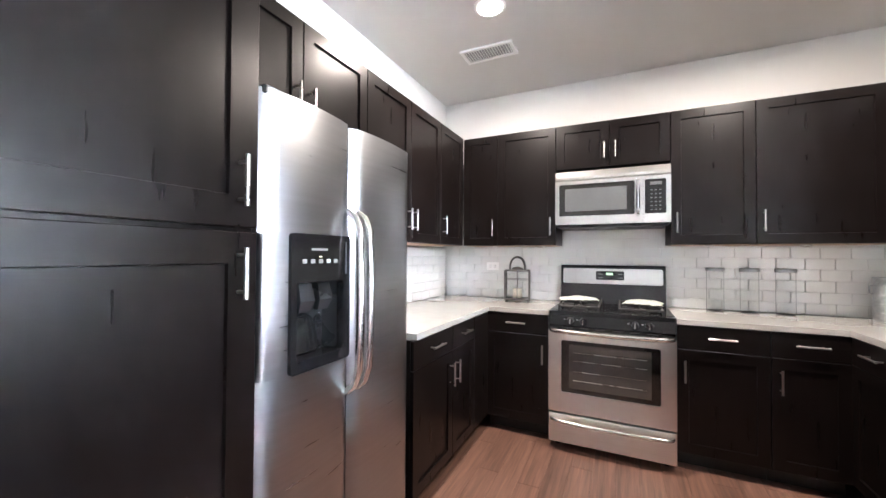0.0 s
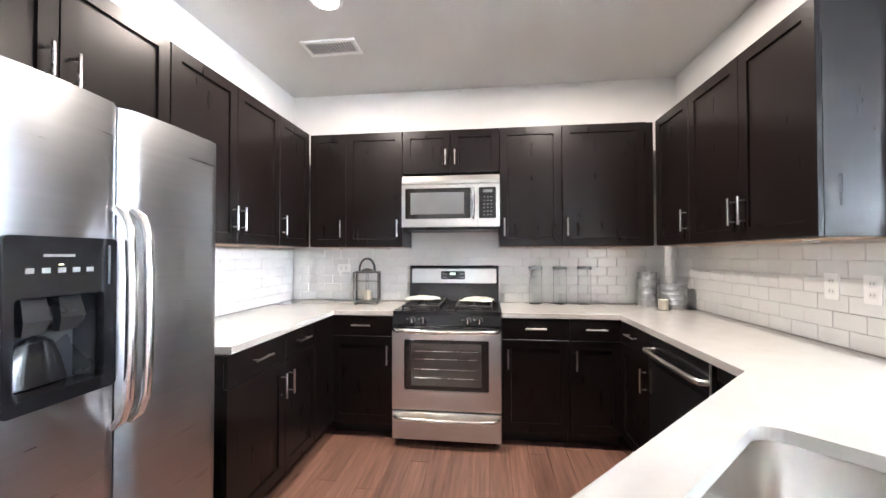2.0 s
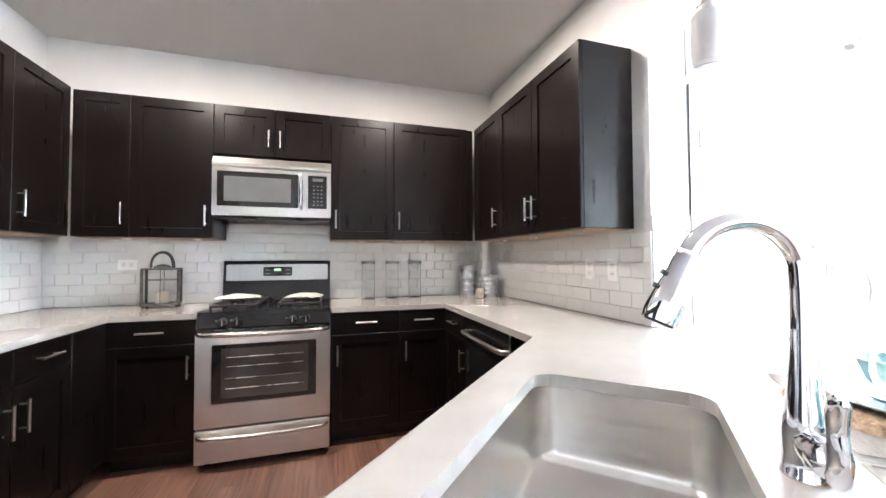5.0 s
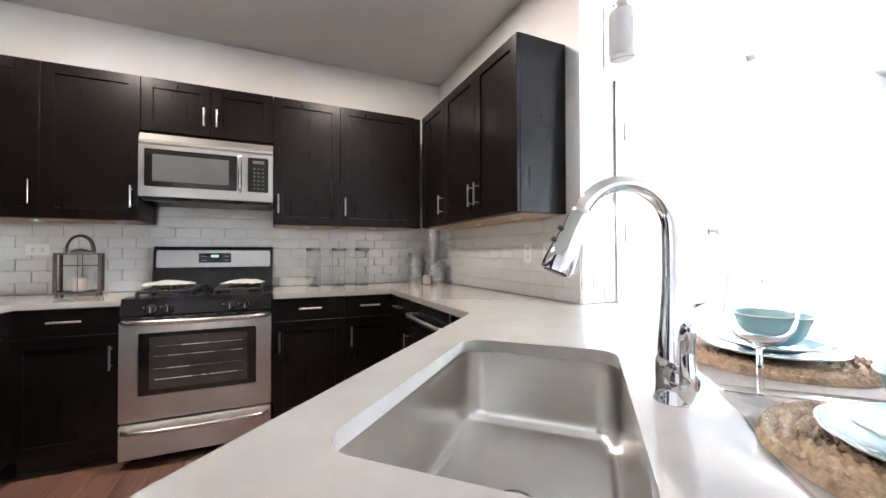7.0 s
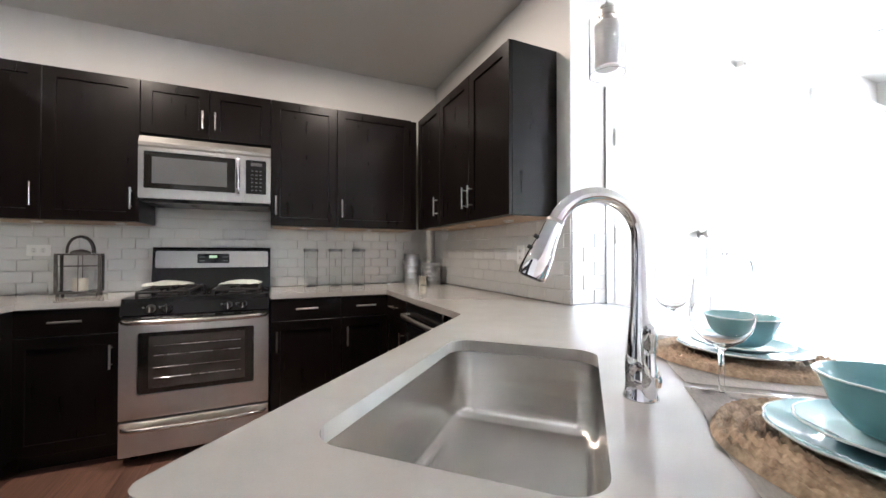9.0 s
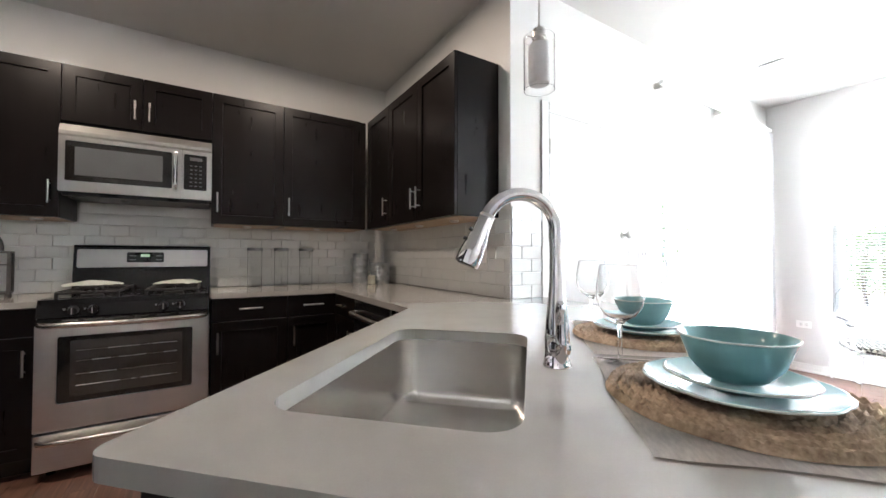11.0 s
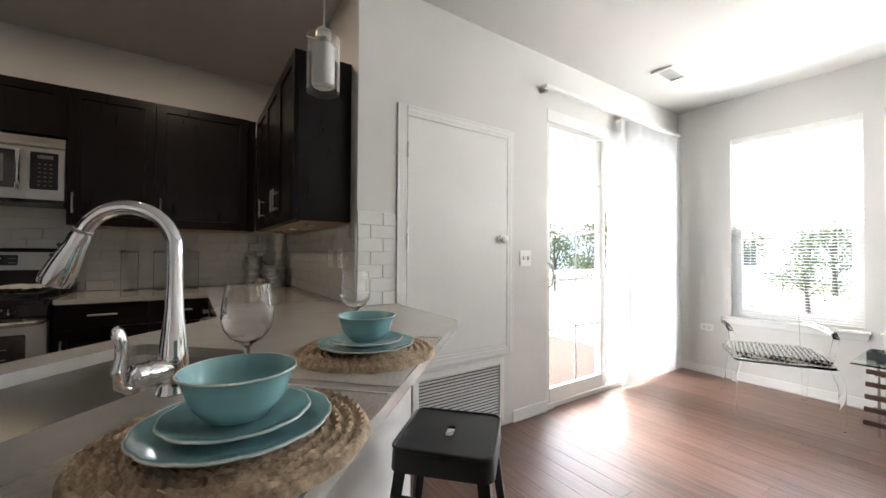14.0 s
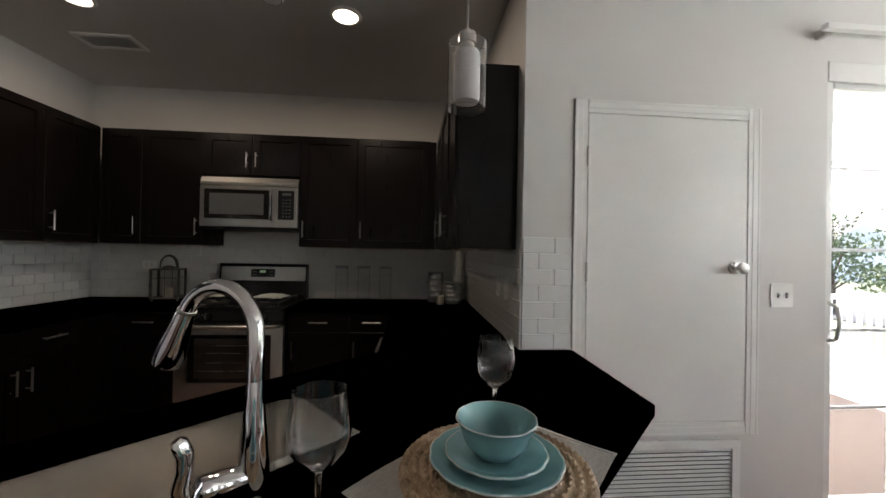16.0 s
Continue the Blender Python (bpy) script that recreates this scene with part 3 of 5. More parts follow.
part("cooktop", slab([(x, y) for x, y in rounded(0.0, SW, 2.725, 3.31, 0.02, 4)], 0.902, 0.928, (), 0.006), M_BLACK, stove, "glossy black enamel cooktop")
for bx in (0.19, 0.567):
    for by in (2.86, 3.14):
        part("burner", lathe([(0.05, 0.9285), (0.05, 0.94), (0.034, 0.945), (0.034, 0.953), (0, 0.954)], 24, at=(bx, by, 0)), M_IRON, stove, "black cast iron burner", smooth=True)
    g = bmesh.new()
    for gx in (bx - 0.125, bx + 0.125):
        box(g, gx - 0.006, gx + 0.006, 2.755, 3.245, 0.950, 0.966, 0.003)
    for gy in (2.761, 3.0, 3.239):
        box(g, bx - 0.125, bx + 0.125, gy - 0.006, gy + 0.006, 0.9505, 0.9655, 0.003)
    for gy in (2.86, 3.14):
        box(g, bx - 0.125, bx - 0.04, gy - 0.005, gy + 0.005, 0.952, 0.968, 0.002)
        box(g, bx + 0.04, bx + 0.125, gy - 0.005, gy + 0.005, 0.952, 0.968, 0.002)
        box(g, bx - 0.005, bx + 0.005, gy - 0.11, gy - 0.04, 0.952, 0.968, 0.002)
        box(g, bx - 0.005, bx + 0.005, gy + 0.04, gy + 0.11, 0.952, 0.968, 0.002)
    for gx in (bx - 0.125, bx + 0.125):
        for gy in (2.765, 3.235):
            box(g, gx - 0.007, gx + 0.007, gy - 0.007, gy + 0.007, 0.9283, 0.952)
    part("grate", g, M_IRON, stove, "black cast iron burner grate")
bg = loft([[(0.0, y, z) for y, z in ((3.30, 0.9285), (3.372, 0.9285), (3.372, 1.222), (3.345, 1.229), (3.335, 1.219), (3.318, 1.078))], [(SW, y, z) for y, z in ((3.30, 0.9285), (3.372, 0.9285), (3.372, 1.222), (3.345, 1.229), (3.335, 1.219), (3.318, 1.078))]])
back = part("backguard", bg, M_BLACK, stove, "black backguard with stainless face")
sl = (3.335 - 3.318) / (1.219 - 1.078)
tilt = Matrix.Translation((0, 3.3165, 1.078)) @ pose(0, 0, 0, 90 - math.degrees(math.atan(sl)))
part("face", slab(rounded(0.018, SW - 0.018, 0.003, 0.125, 0.012, 4), -0.002, 0.003, (), 0.001), M_STEEL, back, "brushed stainless panel", m=tilt)
part("display", slab(rounded(0.27, 0.475, 0.035, 0.105, 0.008, 3), 0.003, 0.006, (), 0.001), M_PLAST, back, m=tilt)
part("clock", slab(rounded(0.345, 0.395, 0.073, 0.092, 0.002, 2), 0.006, 0.007), M_LCD, back, "lit green clock digits", m=tilt)
for k in range(4):
    kx = 0.285 + (k % 2) * 0.145
    part("button_row", slab(rounded(kx, kx + 0.035, 0.050 + 0.028 * (k // 2), 0.055 + 0.028 * (k // 2), 0.001, 2), 0.006, 0.0068), M_MARK, back, m=tilt)


def towel(x, y, w, d, turn, label):
    t = bmesh.new()
    rows = []
    for j in range(10):
        row = []
        for i in range(14):
            a, b = i / 13 - 0.5, j / 9 - 0.5
            edge = 1 - max(abs(a), abs(b)) * 1.9
            z = 0.006 + 0.036 * max(0.0, edge) ** 0.4 + 0.007 * noise.noise(Vector((a * 6 + x * 9, b * 6, 1))) - 0.012 * max(0, abs(a) - 0.4)
            s = 1 + 0.12 * noise.noise(Vector((b * 5, x * 7, 4)))
            row.append(t.verts.new((a * w * s, b * d * (1 + 0.2 * noise.noise(Vector((a * 4, x * 5, 2)))), z)))
        rows.append(row)
    for p, q in zip(rows, rows[1:]):
        for i in range(13):
            t.faces.new((p[i], p[i + 1], q[i + 1], q[i]))
    r = bmesh.ops.solidify(t, geom=t.faces[:], thickness=0.008)
    return tagged(part("towel", t, M_TOWEL, None, smooth=True, m=pose(x, y, 0.971, 0, 0, turn)), label, "towel", "dish towels")


towel(-0.215, 2.97, 0.27, 0.15, 12, "folded pale green dish towel lying on the burner grate")
towel(0.20, 2.93, 0.23, 0.19, -8, "crumpled pale white dish towel lying on the burner grate")

# microwave
mw = thing("microwave", pose(-0.383, 0, -0.014), "stainless steel over-the-range microwave with black window", "microwave")
MW = 0.754
part("body", boxes((0.0, MW, 3.01, 3.38, 1.545, 1.95, 0.003)), M_PLAST, mw)
part("base_vent", boxes((0.01, MW - 0.01, 3.005, 3.37, 1.528, 1.5445, 0.004)), M_PLAST, mw)
part("vent_panel", loft([[(x, y, z) for y, z in ((2.998, 1.876), (2.985, 1.885), (2.985, 1.905), (3.008, 1.948), (3.009, 1.876))] for x in (0.0, MW)]), M_STEEL, mw, "brushed steel vent strip")
vertical = lambda y: Matrix(((1, 0, 0, 0), (0, 0, -1, y), (0, 1, 0, 0), (0, 0, 0, 1)))
part("door", slab(rounded(0.0, 0.588, 1.55, 1.873, 0.004, 2), -0.009, 0.015, [rounded(0.028, 0.535, 1.612, 1.848, 0.008, 3)], 0.003), M_STEEL, mw, "steel framed microwave door", m=vertical(3.0))
part("panel_frame", slab(rounded(0.59, MW, 1.55, 1.873, 0.004, 2), -0.009, 0.015, [rounded(0.598, MW - 0.028, 1.612, 1.848, 0.008, 3)], 0.003), M_STEEL, mw, m=vertical(3.0))
part("window", boxes((0.026, 0.537, 2.990, 3.005, 1.61, 1.85)), M_OVENGL, mw, "black microwave window")
part("window_mesh", boxes((0.07, 0.485, 2.988, 2.9896, 1.648, 1.815)), M_GREYPL, mw)
part("control_panel", boxes((0.596, MW - 0.026, 2.990, 3.005, 1.61, 1.85)), M_BLACK, mw)
for r in range(6):
    for c in range(3):
        part("button", boxes((0.632 + c * 0.026, 0.645 + c * 0.026, 2.9885, 2.9897, 1.635 + r * 0.027, 1.642 + r * 0.027)), M_GREYPL, mw)
part("display", boxes((0.63, 0.70, 2.9885, 2.9897, 1.808, 1.830)), M_GREYPL, mw)
part("handle", tube([(0.555, 2.986, 1.845), (0.555, 2.955, 1.838), (0.555, 2.945, 1.80), (0.555, 2.943, 1.72), (0.555, 2.945, 1.65), (0.555, 2.955, 1.612), (0.555, 2.986, 1.605)], 0.013, 14), M_CHROME, mw, "polished steel bar handle", smooth=True)

# refrigerator
XF = -0.815
fr = thing("refrigerator", pose(XF, 0.770, 0, 0, 0, 90), "stainless steel side-by-side refrigerator with black water dispenser", "refrigerator")
FW = 0.802
part("body", boxes((0.004, FW - 0.004, 0.075, 0.655, 0.03, 1.752, 0.004)), M_GREYPL, fr)
part("kick_grille", boxes((0.02, FW - 0.02, 0.04, 0.07, 0.0, 0.075)), M_PLAST, fr)
part("hinge_cover", boxes((0.01, 0.08, 0.01, 0.12, 1.7525, 1.782, 0.006)), M_PLAST, fr)
part("hinge_cover", boxes((FW - 0.08, FW - 0.01, 0.01, 0.12, 1.7525, 1.782, 0.006)), M_PLAST, fr)


def door_piece(bm, xa, xb, z0, z1, d0, d1):
    """A stretch of a bowed refrigerator door that runs from d0 to d1 across."""
    n = 14
    pts = []
    for k in range(n + 1):
        x = xa + (xb - xa) * k / n
        s = (x - d0) / (d1 - d0)
        e = min(s, 1 - s) * (d1 - d0)
        y = 0.012 - 0.022 * math.sin(math.pi * s) ** 0.7
        if e < 0.012:
            y += 0.014 * (1 - e / 0.012) ** 2
        pts.append((x, y))
    ring = pts + [(xb, 0.068), (xa, 0.068)]
    loft([[(x, y, z0) for x, y in ring], [(x, y, z1) for x, y in ring]], bm=bm)


DX0, DX1, DZ0, DZ1 = 0.091, 0.344, 0.952, 1.364
bm = bmesh.new()
door_piece(bm, 0.002, 0.378, 0.085, DZ0, 0.002, 0.378)
door_piece(bm, 0.002, 0.378, DZ1, 1.772, 0.002, 0.378)
door_piece(bm, 0.002, DX0, DZ0, DZ1, 0.002, 0.378)
door_piece(bm, DX1, 0.378, DZ0, DZ1, 0.002, 0.378)
fd = part("freezer_door", bm, M_STEELV, fr, smooth=True)
bm = bmesh.new()
door_piece(bm, 0.383, FW - 0.002, 0.085, 1.772, 0.383, FW - 0.002)
rd = part("fridge_door", bm, M_STEELV, fr, smooth=True)
for nm, hx, d in (("handle", 0.357, fd), ("handle", 0.414, rd)):
    s = -1 if d is fd else 1
    pts = [(hx, 0.004, 0.815), (hx, -0.032, 0.845), (hx, -0.050, 0.90), (hx, -0.055, 1.02), (hx, -0.056, 1.14), (hx, -0.055, 1.27), (hx, -0.049, 1.39), (hx, -0.031, 1.435), (hx, 0.004, 1.46)]
    part(nm, tube(pts, [0.012, 0.0135, 0.0145, 0.015, 0.015, 0.015, 0.0145, 0.0135, 0.012], 18), M_GRIP, d, "curved brushed steel handle", smooth=True)
disp = part("dispenser", slab(rounded(DX0 - 0.004, DX1 + 0.004, DZ0 - 0.004, DZ1 + 0.004, 0.012, 4), -0.012, 0.016, [rounded(DX0 + 0.018, DX1 - 0.03, DZ0 + 0.03, 1.2190, 0.012, 4)], 0.004), M_BLACK, fr, "glossy black ice and water dispenser", m=vertical(0.0))
cav = bmesh.new()
x0, x1, z0, z1 = DX0 + 0.012, DX1 - 0.026, DZ0 + 0.024, 1.2240
loft([[(x0, 0.011, z0), (x1, 0.011, z0), (x1, 0.011, z1), (x0, 0.011, z1)], [(x0 + 0.02, 0.066, z0 + 0.01), (x1 - 0.02, 0.066, z0 + 0.01), (x1 - 0.02, 0.066, z1 - 0.01), (x0 + 0.02, 0.066, z1 - 0.01)]], cap=(False, True), bm=cav)
part("cavity", cav, M_PLAST, fr)
for px in (0.165, 0.245):
    part("paddle", loft([[(px - 0.026, 0.01, 1.2140), (px + 0.026, 0.01, 1.2140), (px + 0.026, 0.03, 1.2140), (px - 0.026, 0.03, 1.2140)], [(px - 0.03, -0.004, 1.1590), (px + 0.03, -0.004, 1.1590), (px + 0.03, 0.02, 1.1540), (px - 0.03, 0.02, 1.1540)], [(px - 0.022, 0.012, 1.1240), (px + 0.022, 0.012, 1.1240), (px + 0.022, 0.03, 1.1240), (px - 0.022, 0.03, 1.1240)]]), M_PLAST, fr, "dark dispenser paddle")
part("splash_back", lathe([(0.0, 0.0), (0.028, 0.006), (0.045, 0.02), (0.06, 0.06), (0.075, 0.115), (0.078, 0.125)], 24), M_BLACK, fr, smooth=True, m=pose(0.205, 0.066, 0.9890) @ Matrix.Diagonal((1, 0.35, 1, 1)) @ pose(0, 0, 0.125, 180))
part("drip_tray", slab(rounded(DX0 + 0.02, DX1 - 0.032, -0.02, 0.05, 0.01, 3), 0.9780, 0.9860, (), 0.002), M_BLACK, fr)
for k in range(5):
    bx = 0.128 + k * 0.034
    part("button", boxes((bx, bx + 0.018, -0.0172, -0.0155, 1.2770, 1.2900)), M_MARK, fr, "small dispenser button")
part("indicator", boxes((0.198, 0.208, -0.0175, -0.0155, 1.2960, 1.2990)), M_YELLOW, fr, "small lit amber indicator")
part("brand_bar", boxes((0.165, 0.235, -0.0172, -0.0155, 1.3170, 1.3240)), M_MARK, fr)
part("edge_slot", boxes((DX1 - 0.022, DX1 - 0.016, -0.0172, -0.0155, 1.2390, 1.3490)), M_GREYPL, fr)

# ---- faucet ----
fx, fy = 1.026, 0.561
fc = thing("faucet", pose(fx, fy, CT, 0, 0, -135), "polished chrome pull-down kitchen faucet with a side lever", "faucet")
# local x runs towards the free end of the bar, local -y over the sink
part("base", lathe([(0.0, 0.0), (0.031, 0.0), (0.031, 0.004), (0.028, 0.009), (0.0265, 0.03), (0.027, 0.065), (0.0255, 0.085), (0.021, 0.125), (0.0165, 0.175), (0.015, 0.21), (0.0145, 0.215), (0, 0.215)], 28), M_CHROME, fc, smooth=True)
neck = [(0, 0, 0.205), (0, 0, 0.250), (0, 0, 0.272)]
for k in range(1, 15):
    a = math.pi * k / 15 * 0.93
    neck.append((0, -0.084 + 0.084 * math.cos(a), 0.293 + 0.084 * math.sin(a)))
swing = pose(0, 0, 0, 0, 0, 24)
part("neck", tube(neck, 0.0145, 20), M_CHROME, fc, smooth=True, m=swing)
e = Vector(neck[-1])
d = (Vector(neck[-1]) - Vector(neck[-2])).normalized()
d = (d + Vector((0, 0.10, 0))).normalized()
head = part("spray_head", tube([e, e + d * 0.012, e + d * 0.03, e + d * 0.07, e + d * 0.10, e + d * 0.112], [0.0150, 0.0175, 0.018, 0.024, 0.027, 0.0255], 24), M_CHROME, fc, smooth=True, m=swing)
part("nozzle", tube([e + d * 0.1118, e + d * 0.1145], [0.021, 0.020], 20), M_PLAST, head)
part("collar", tube([e - d * 0.003, e + d * 0.003], 0.0165, 20), M_NICKEL, head)
for k in (0, 1):
    c = e + d * (0.045 + 0.022 * k)
    part("button", cyl(bmesh.new(), c + Vector((0.0, -0.012, 0.010)), c + Vector((0, -0.021 - 0.003 * k, 0.016)), 0.004, n=12), M_GREYPL, head)
part("valve", tube([(0.0, 0, 0.05), (0.03, 0, 0.052), (0.055, 0, 0.055), (0.062, 0, 0.056), (0.068, 0, 0.0565), (0.085, 0, 0.058), (0.092, 0, 0.059)], [0.020, 0.022, 0.0235, 0.021, 0.0235, 0.021, 0.010], 22), M_CHROME, fc, smooth=True)
part("lever", tube([(0.082, 0, 0.045), (0.094, 0, 0.040), (0.106, 0, 0.050), (0.110, 0, 0.075), (0.104, 0, 0.10), (0.104, 0, 0.125), (0.112, 0, 0.145), (0.116, 0, 0.152)], [0.007, 0.008, 0.009, 0.010, 0.0085, 0.0095, 0.009, 0.005], 14, flat=1.5), M_CHROME, fc, smooth=True)

# ---- table settings on the bar ----
def setting(u, v, turn):
    x, y = uv(u, v)
    base = CT + 0.0042
    mat_ = bmesh.new()
    rings, N, R = 10, 420, 0.197
    w = R / rings
    # each coil is a plait of two strands whose lumps alternate
    prof, strand = [(0.0, 0.005)], [None]
    for k in range(rings):
        for f, z, side in ((0.06, 0.003, None), (0.30, 0.0105, 0), (0.52, 0.0115, 2), (0.72, 0.0105, 1), (0.95, 0.003, None)):
            prof.append((w * (k + f), z))
            strand.append(None if side is None else (k, side))
    prof.append((R + 0.001, 0.0))
    strand.append(None)

    def lump(a, row):
        k, side = strand[row]
        count = max(5, round((k + 0.5) * w * 2 * math.pi / 0.021))
        return math.sin(a * count + k * 2.4 + side * math.pi * 0.55 + 0.5 * math.sin(a * 7 + k))

    def braid(a, row):
        edge = 1 + 0.004 * math.sin(a * 9 + 1)
        return edge if strand[row] is None else edge + 0.0022 * w / prof[row][0] * 60 * 0.1 * lump(a, row)

    lathe(prof, N, braid, bm=mat_)
    mat_.verts.ensure_lookup_table()
    for row in range(1, len(prof)):
        if strand[row] is not None:
            for i in range(N):
                mat_.verts[1 + (row - 1) * N + i].co.z += 0.0024 * lump(2 * math.pi * i / N, row)
    tagged(part("placemat", mat_, M_JUTE, None, smooth=True, m=pose(x, y, base, 0, 0, turn)), "round braided natural jute placemat on a folded cloth", "placemat", "placemats")
    z = base + 0.013

    def scallop(a, k):
        return 1 + (0.016 * abs(math.cos(a * 6)) ** 0.7 - 0.006 if k >= rim else 0)
    for nm, R2, H, lab in (("dinner_plate", 0.134, 0.017, "turquoise glazed dinner plate with scalloped rim"), ("salad_plate", 0.102, 0.016, "turquoise glazed salad plate with scalloped rim")):
        rim = 3
        p = [(0, 0.0), (R2 * 0.60, 0.0), (R2 * 0.66, 0.003), (R2 * 0.97, H), (R2 * 1.0, H + 0.002), (R2 * 0.975, H + 0.0035), (R2 * 0.70, 0.0075), (R2 * 0.62, 0.005), (0, 0.005)]
        pl = tagged(part(nm, lathe(p, 72, lambda a, k: 1 + (0.02 * abs(math.cos(a * 6)) ** 0.6 - 0.008 if 3 <= k <= 5 else 0)), M_BLUE, None, smooth=True, m=pose(x, y, z, 0, 0, turn)), lab, "plate", "table setting")
        lip = [(math.cos(2 * math.pi * i / 72) * R2 * (0.992 + 0.02 * abs(math.cos(12 * math.pi * i / 72)) ** 0.6), math.sin(2 * math.pi * i / 72) * R2 * (0.992 + 0.02 * abs(math.cos(12 * math.pi * i / 72)) ** 0.6), H + 0.0018) for i in range(73)]
        part("rim", tube(lip, 0.0018, 6), M_BLUERIM, pl, "worn pale rim", smooth=True)
        z += 0.0115
    B = 0.082
    p = [(0, 0.0), (0.040, 0.0), (0.042, 0.004), (0.050, 0.006), (0.066, 0.028), (0.074, 0.052), (0.079, 0.066), (B, 0.069), (B - 0.003, 0.0715), (0.073, 0.064), (0.068, 0.052), (0.060, 0.028), (0.046, 0.012), (0, 0.008)]
    bo = tagged(part("bowl", lathe(p, 72, lambda a, k: 1 + (0.022 * abs(math.cos(a * 5)) ** 0.6 - 0.01 if 6 <= k <= 9 else 0)), M_BLUE, None, smooth=True, m=pose(x, y, z, 0, 0, turn)), "turquoise glazed cereal bowl standing on two plates", "bowl", "table setting")
    lip = [(math.cos(2 * math.pi * i / 72) * (B - 0.001) * (0.99 + 0.022 * abs(math.cos(10 * math.pi * i / 72)) ** 0.6), math.sin(2 * math.pi * i / 72) * (B - 0.001) * (0.99 + 0.022 * abs(math.cos(10 * math.pi * i / 72)) ** 0.6), 0.0705) for i in range(73)]
    part("rim", tube(lip, 0.0016, 6), M_BLUERIM, bo, "worn pale rim", smooth=True)


def cloth(u0, u1, v0, v1, turn):
    bm = bmesh.new()
    nx, ny = 40, 24
    w, h = u1 - u0, v1 - v0
    top = []
    for j in range(ny + 1):
        row = []
        for i in range(nx + 1):
            a, b = i / nx - 0.5, j / ny - 0.5
            zz = 0.0032 + 0.0008 * noise.noise(Vector((a * 9, b * 9, u0 * 5)))
            row.append(bm.verts.new((a * w + 0.003 * math.sin(b * 9 + u0), b * h + 0.004 * math.sin(a * 8 + u0 * 3), zz)))
        top.append(row)
    for p, q in zip(top, top[1:]):
        for i in range(nx):
            bm.faces.new((p[i], p[i + 1], q[i + 1], q[i]))
    bmesh.ops.solidify(bm, geom=bm.faces[:], thickness=0.0024)
    x, y = uv((u0 + u1) / 2, (v0 + v1) / 2)
    c = tagged(part("cloth_mat", bm, M_CLOTH, None, smooth=True, m=pose(x, y, CT, 0, 0, 45 + turn)), "folded oatmeal woven cloth under a round placemat", "cloth", "cloth mats")
    hem = [(0.5 * w - 0.012 - 0.0 * k, -0.5 * h + 0.01 + (h - 0.02) * k / 10, 0.0045) for k in range(11)]
    part("hem", tube(hem, 0.0015, 6), M_CLOTH, c)


cloth(0.752, 1.207, 0.412, 0.774, -0.5)
cloth(1.242, 1.728, 0.422, 0.774, 0.5)
setting(0.976, 0.603, 10)
setting(1.490, 0.598, 40)


def wine_glass(x, y, s=1.0):
    p = [(0.0, 0.0025), (0.033, 0.001), (0.034, 0.0), (0.034, 0.0015), (0.010, 0.005), (0.0042, 0.012), (0.0036, 0.05), (0.004, 0.085), (0.010, 0.094), (0.026, 0.106), (0.037, 0.125), (0.041, 0.145), (0.040, 0.17), (0.0345, 0.215), (0.0335, 0.2155), (0.0388, 0.17), (0.0398, 0.145), (0.0358, 0.1255), (0.025, 0.1075), (0.009, 0.0965), (0, 0.0955)]
    tagged(part("wine_glass", lathe([(r * s * 1.2, z * s) for r, z in p[1:]], 40), M_GLASS, None, smooth=True, m=pose(x, y, CT + 0.0005)), "clear stemmed wine glass standing on the breakfast bar", "glass", "wine glasses")


wine_glass(1.154, 0.494, 1.03)
wine_glass(1.521, 0.840, 1.05)

# ---- things on the back counter ----
for jx in (0.672, 0.868, 1.062):
    j = thing("glass_jar", pose(jx, 3.318, CT), "tall clear glass canister with brushed steel lid", "jar", "glass jars")
    part("jar", lathe([(0.0, 0.0), (0.050, 0.0), (0.052, 0.004), (0.052, 0.283), (0.0495, 0.283), (0.0495, 0.008), (0, 0.007)], 32), M_JAR, j, smooth=True)
    part("lid", lathe([(0.0, 0.2835), (0.055, 0.2835), (0.056, 0.286), (0.056, 0.303), (0.054, 0.306), (0, 0.306)], 32), M_GALV, j, "brushed steel lid", smooth=True)


def canister(x, y, r, h, label):
    c = thing("tin_canister", pose(x, y, CT), label, "canister", "tin canisters")
    p = [(0, 0), (r * 0.97, 0), (r, 0.004)]
    for k in range(1, 5):
        z = h * k / 5
        p += [(r, z - 0.003), (r * 1.02, z), (r, z + 0.003)]
    p += [(r, h - 0.008), (r * 1.03, h - 0.004), (r * 1.03, h), (r * 0.97, h), (r * 0.95, h - 0.012), (0, h - 0.012)]
    part("can", lathe(p, 36), M_GALV, c, smooth=True)
    for s in (-1, 1):
        part("ear", tube([(s * r * 1.0, 0, h * 0.62), (s * (r + 0.018), 0, h * 0.64), (s * (r + 0.018), 0, h * 0.80), (s * r, 0, h * 0.82)], 0.004, 8), M_GALV, c, smooth=True)


canister(1.515, 3.235, 0.068, 0.265, "tall galvanised tin canister on the counter")
canister(1.66, 3.13, 0.086, 0.185, "short wide galvanised tin canister on the counter")
cd = thing("candle", pose(1.545, 3.04, CT), "ivory candle in a small clear glass", "candle")
part("wax", lathe([(0, 0.004), (0.033, 0.004), (0.033, 0.075), (0, 0.073)], 24), M_WAX, cd, smooth=True)
part("cup", lathe([(0.035, 0.0), (0.038, 0.002), (0.038, 0.095), (0.036, 0.095), (0.0355, 0.002)], 28), M_JAR, cd, smooth=True)
part("wick", cyl(bmesh.new(), (0, 0, 0.073), (0.001, 0, 0.085), 0.0012, n=6), M_PLAST, cd)

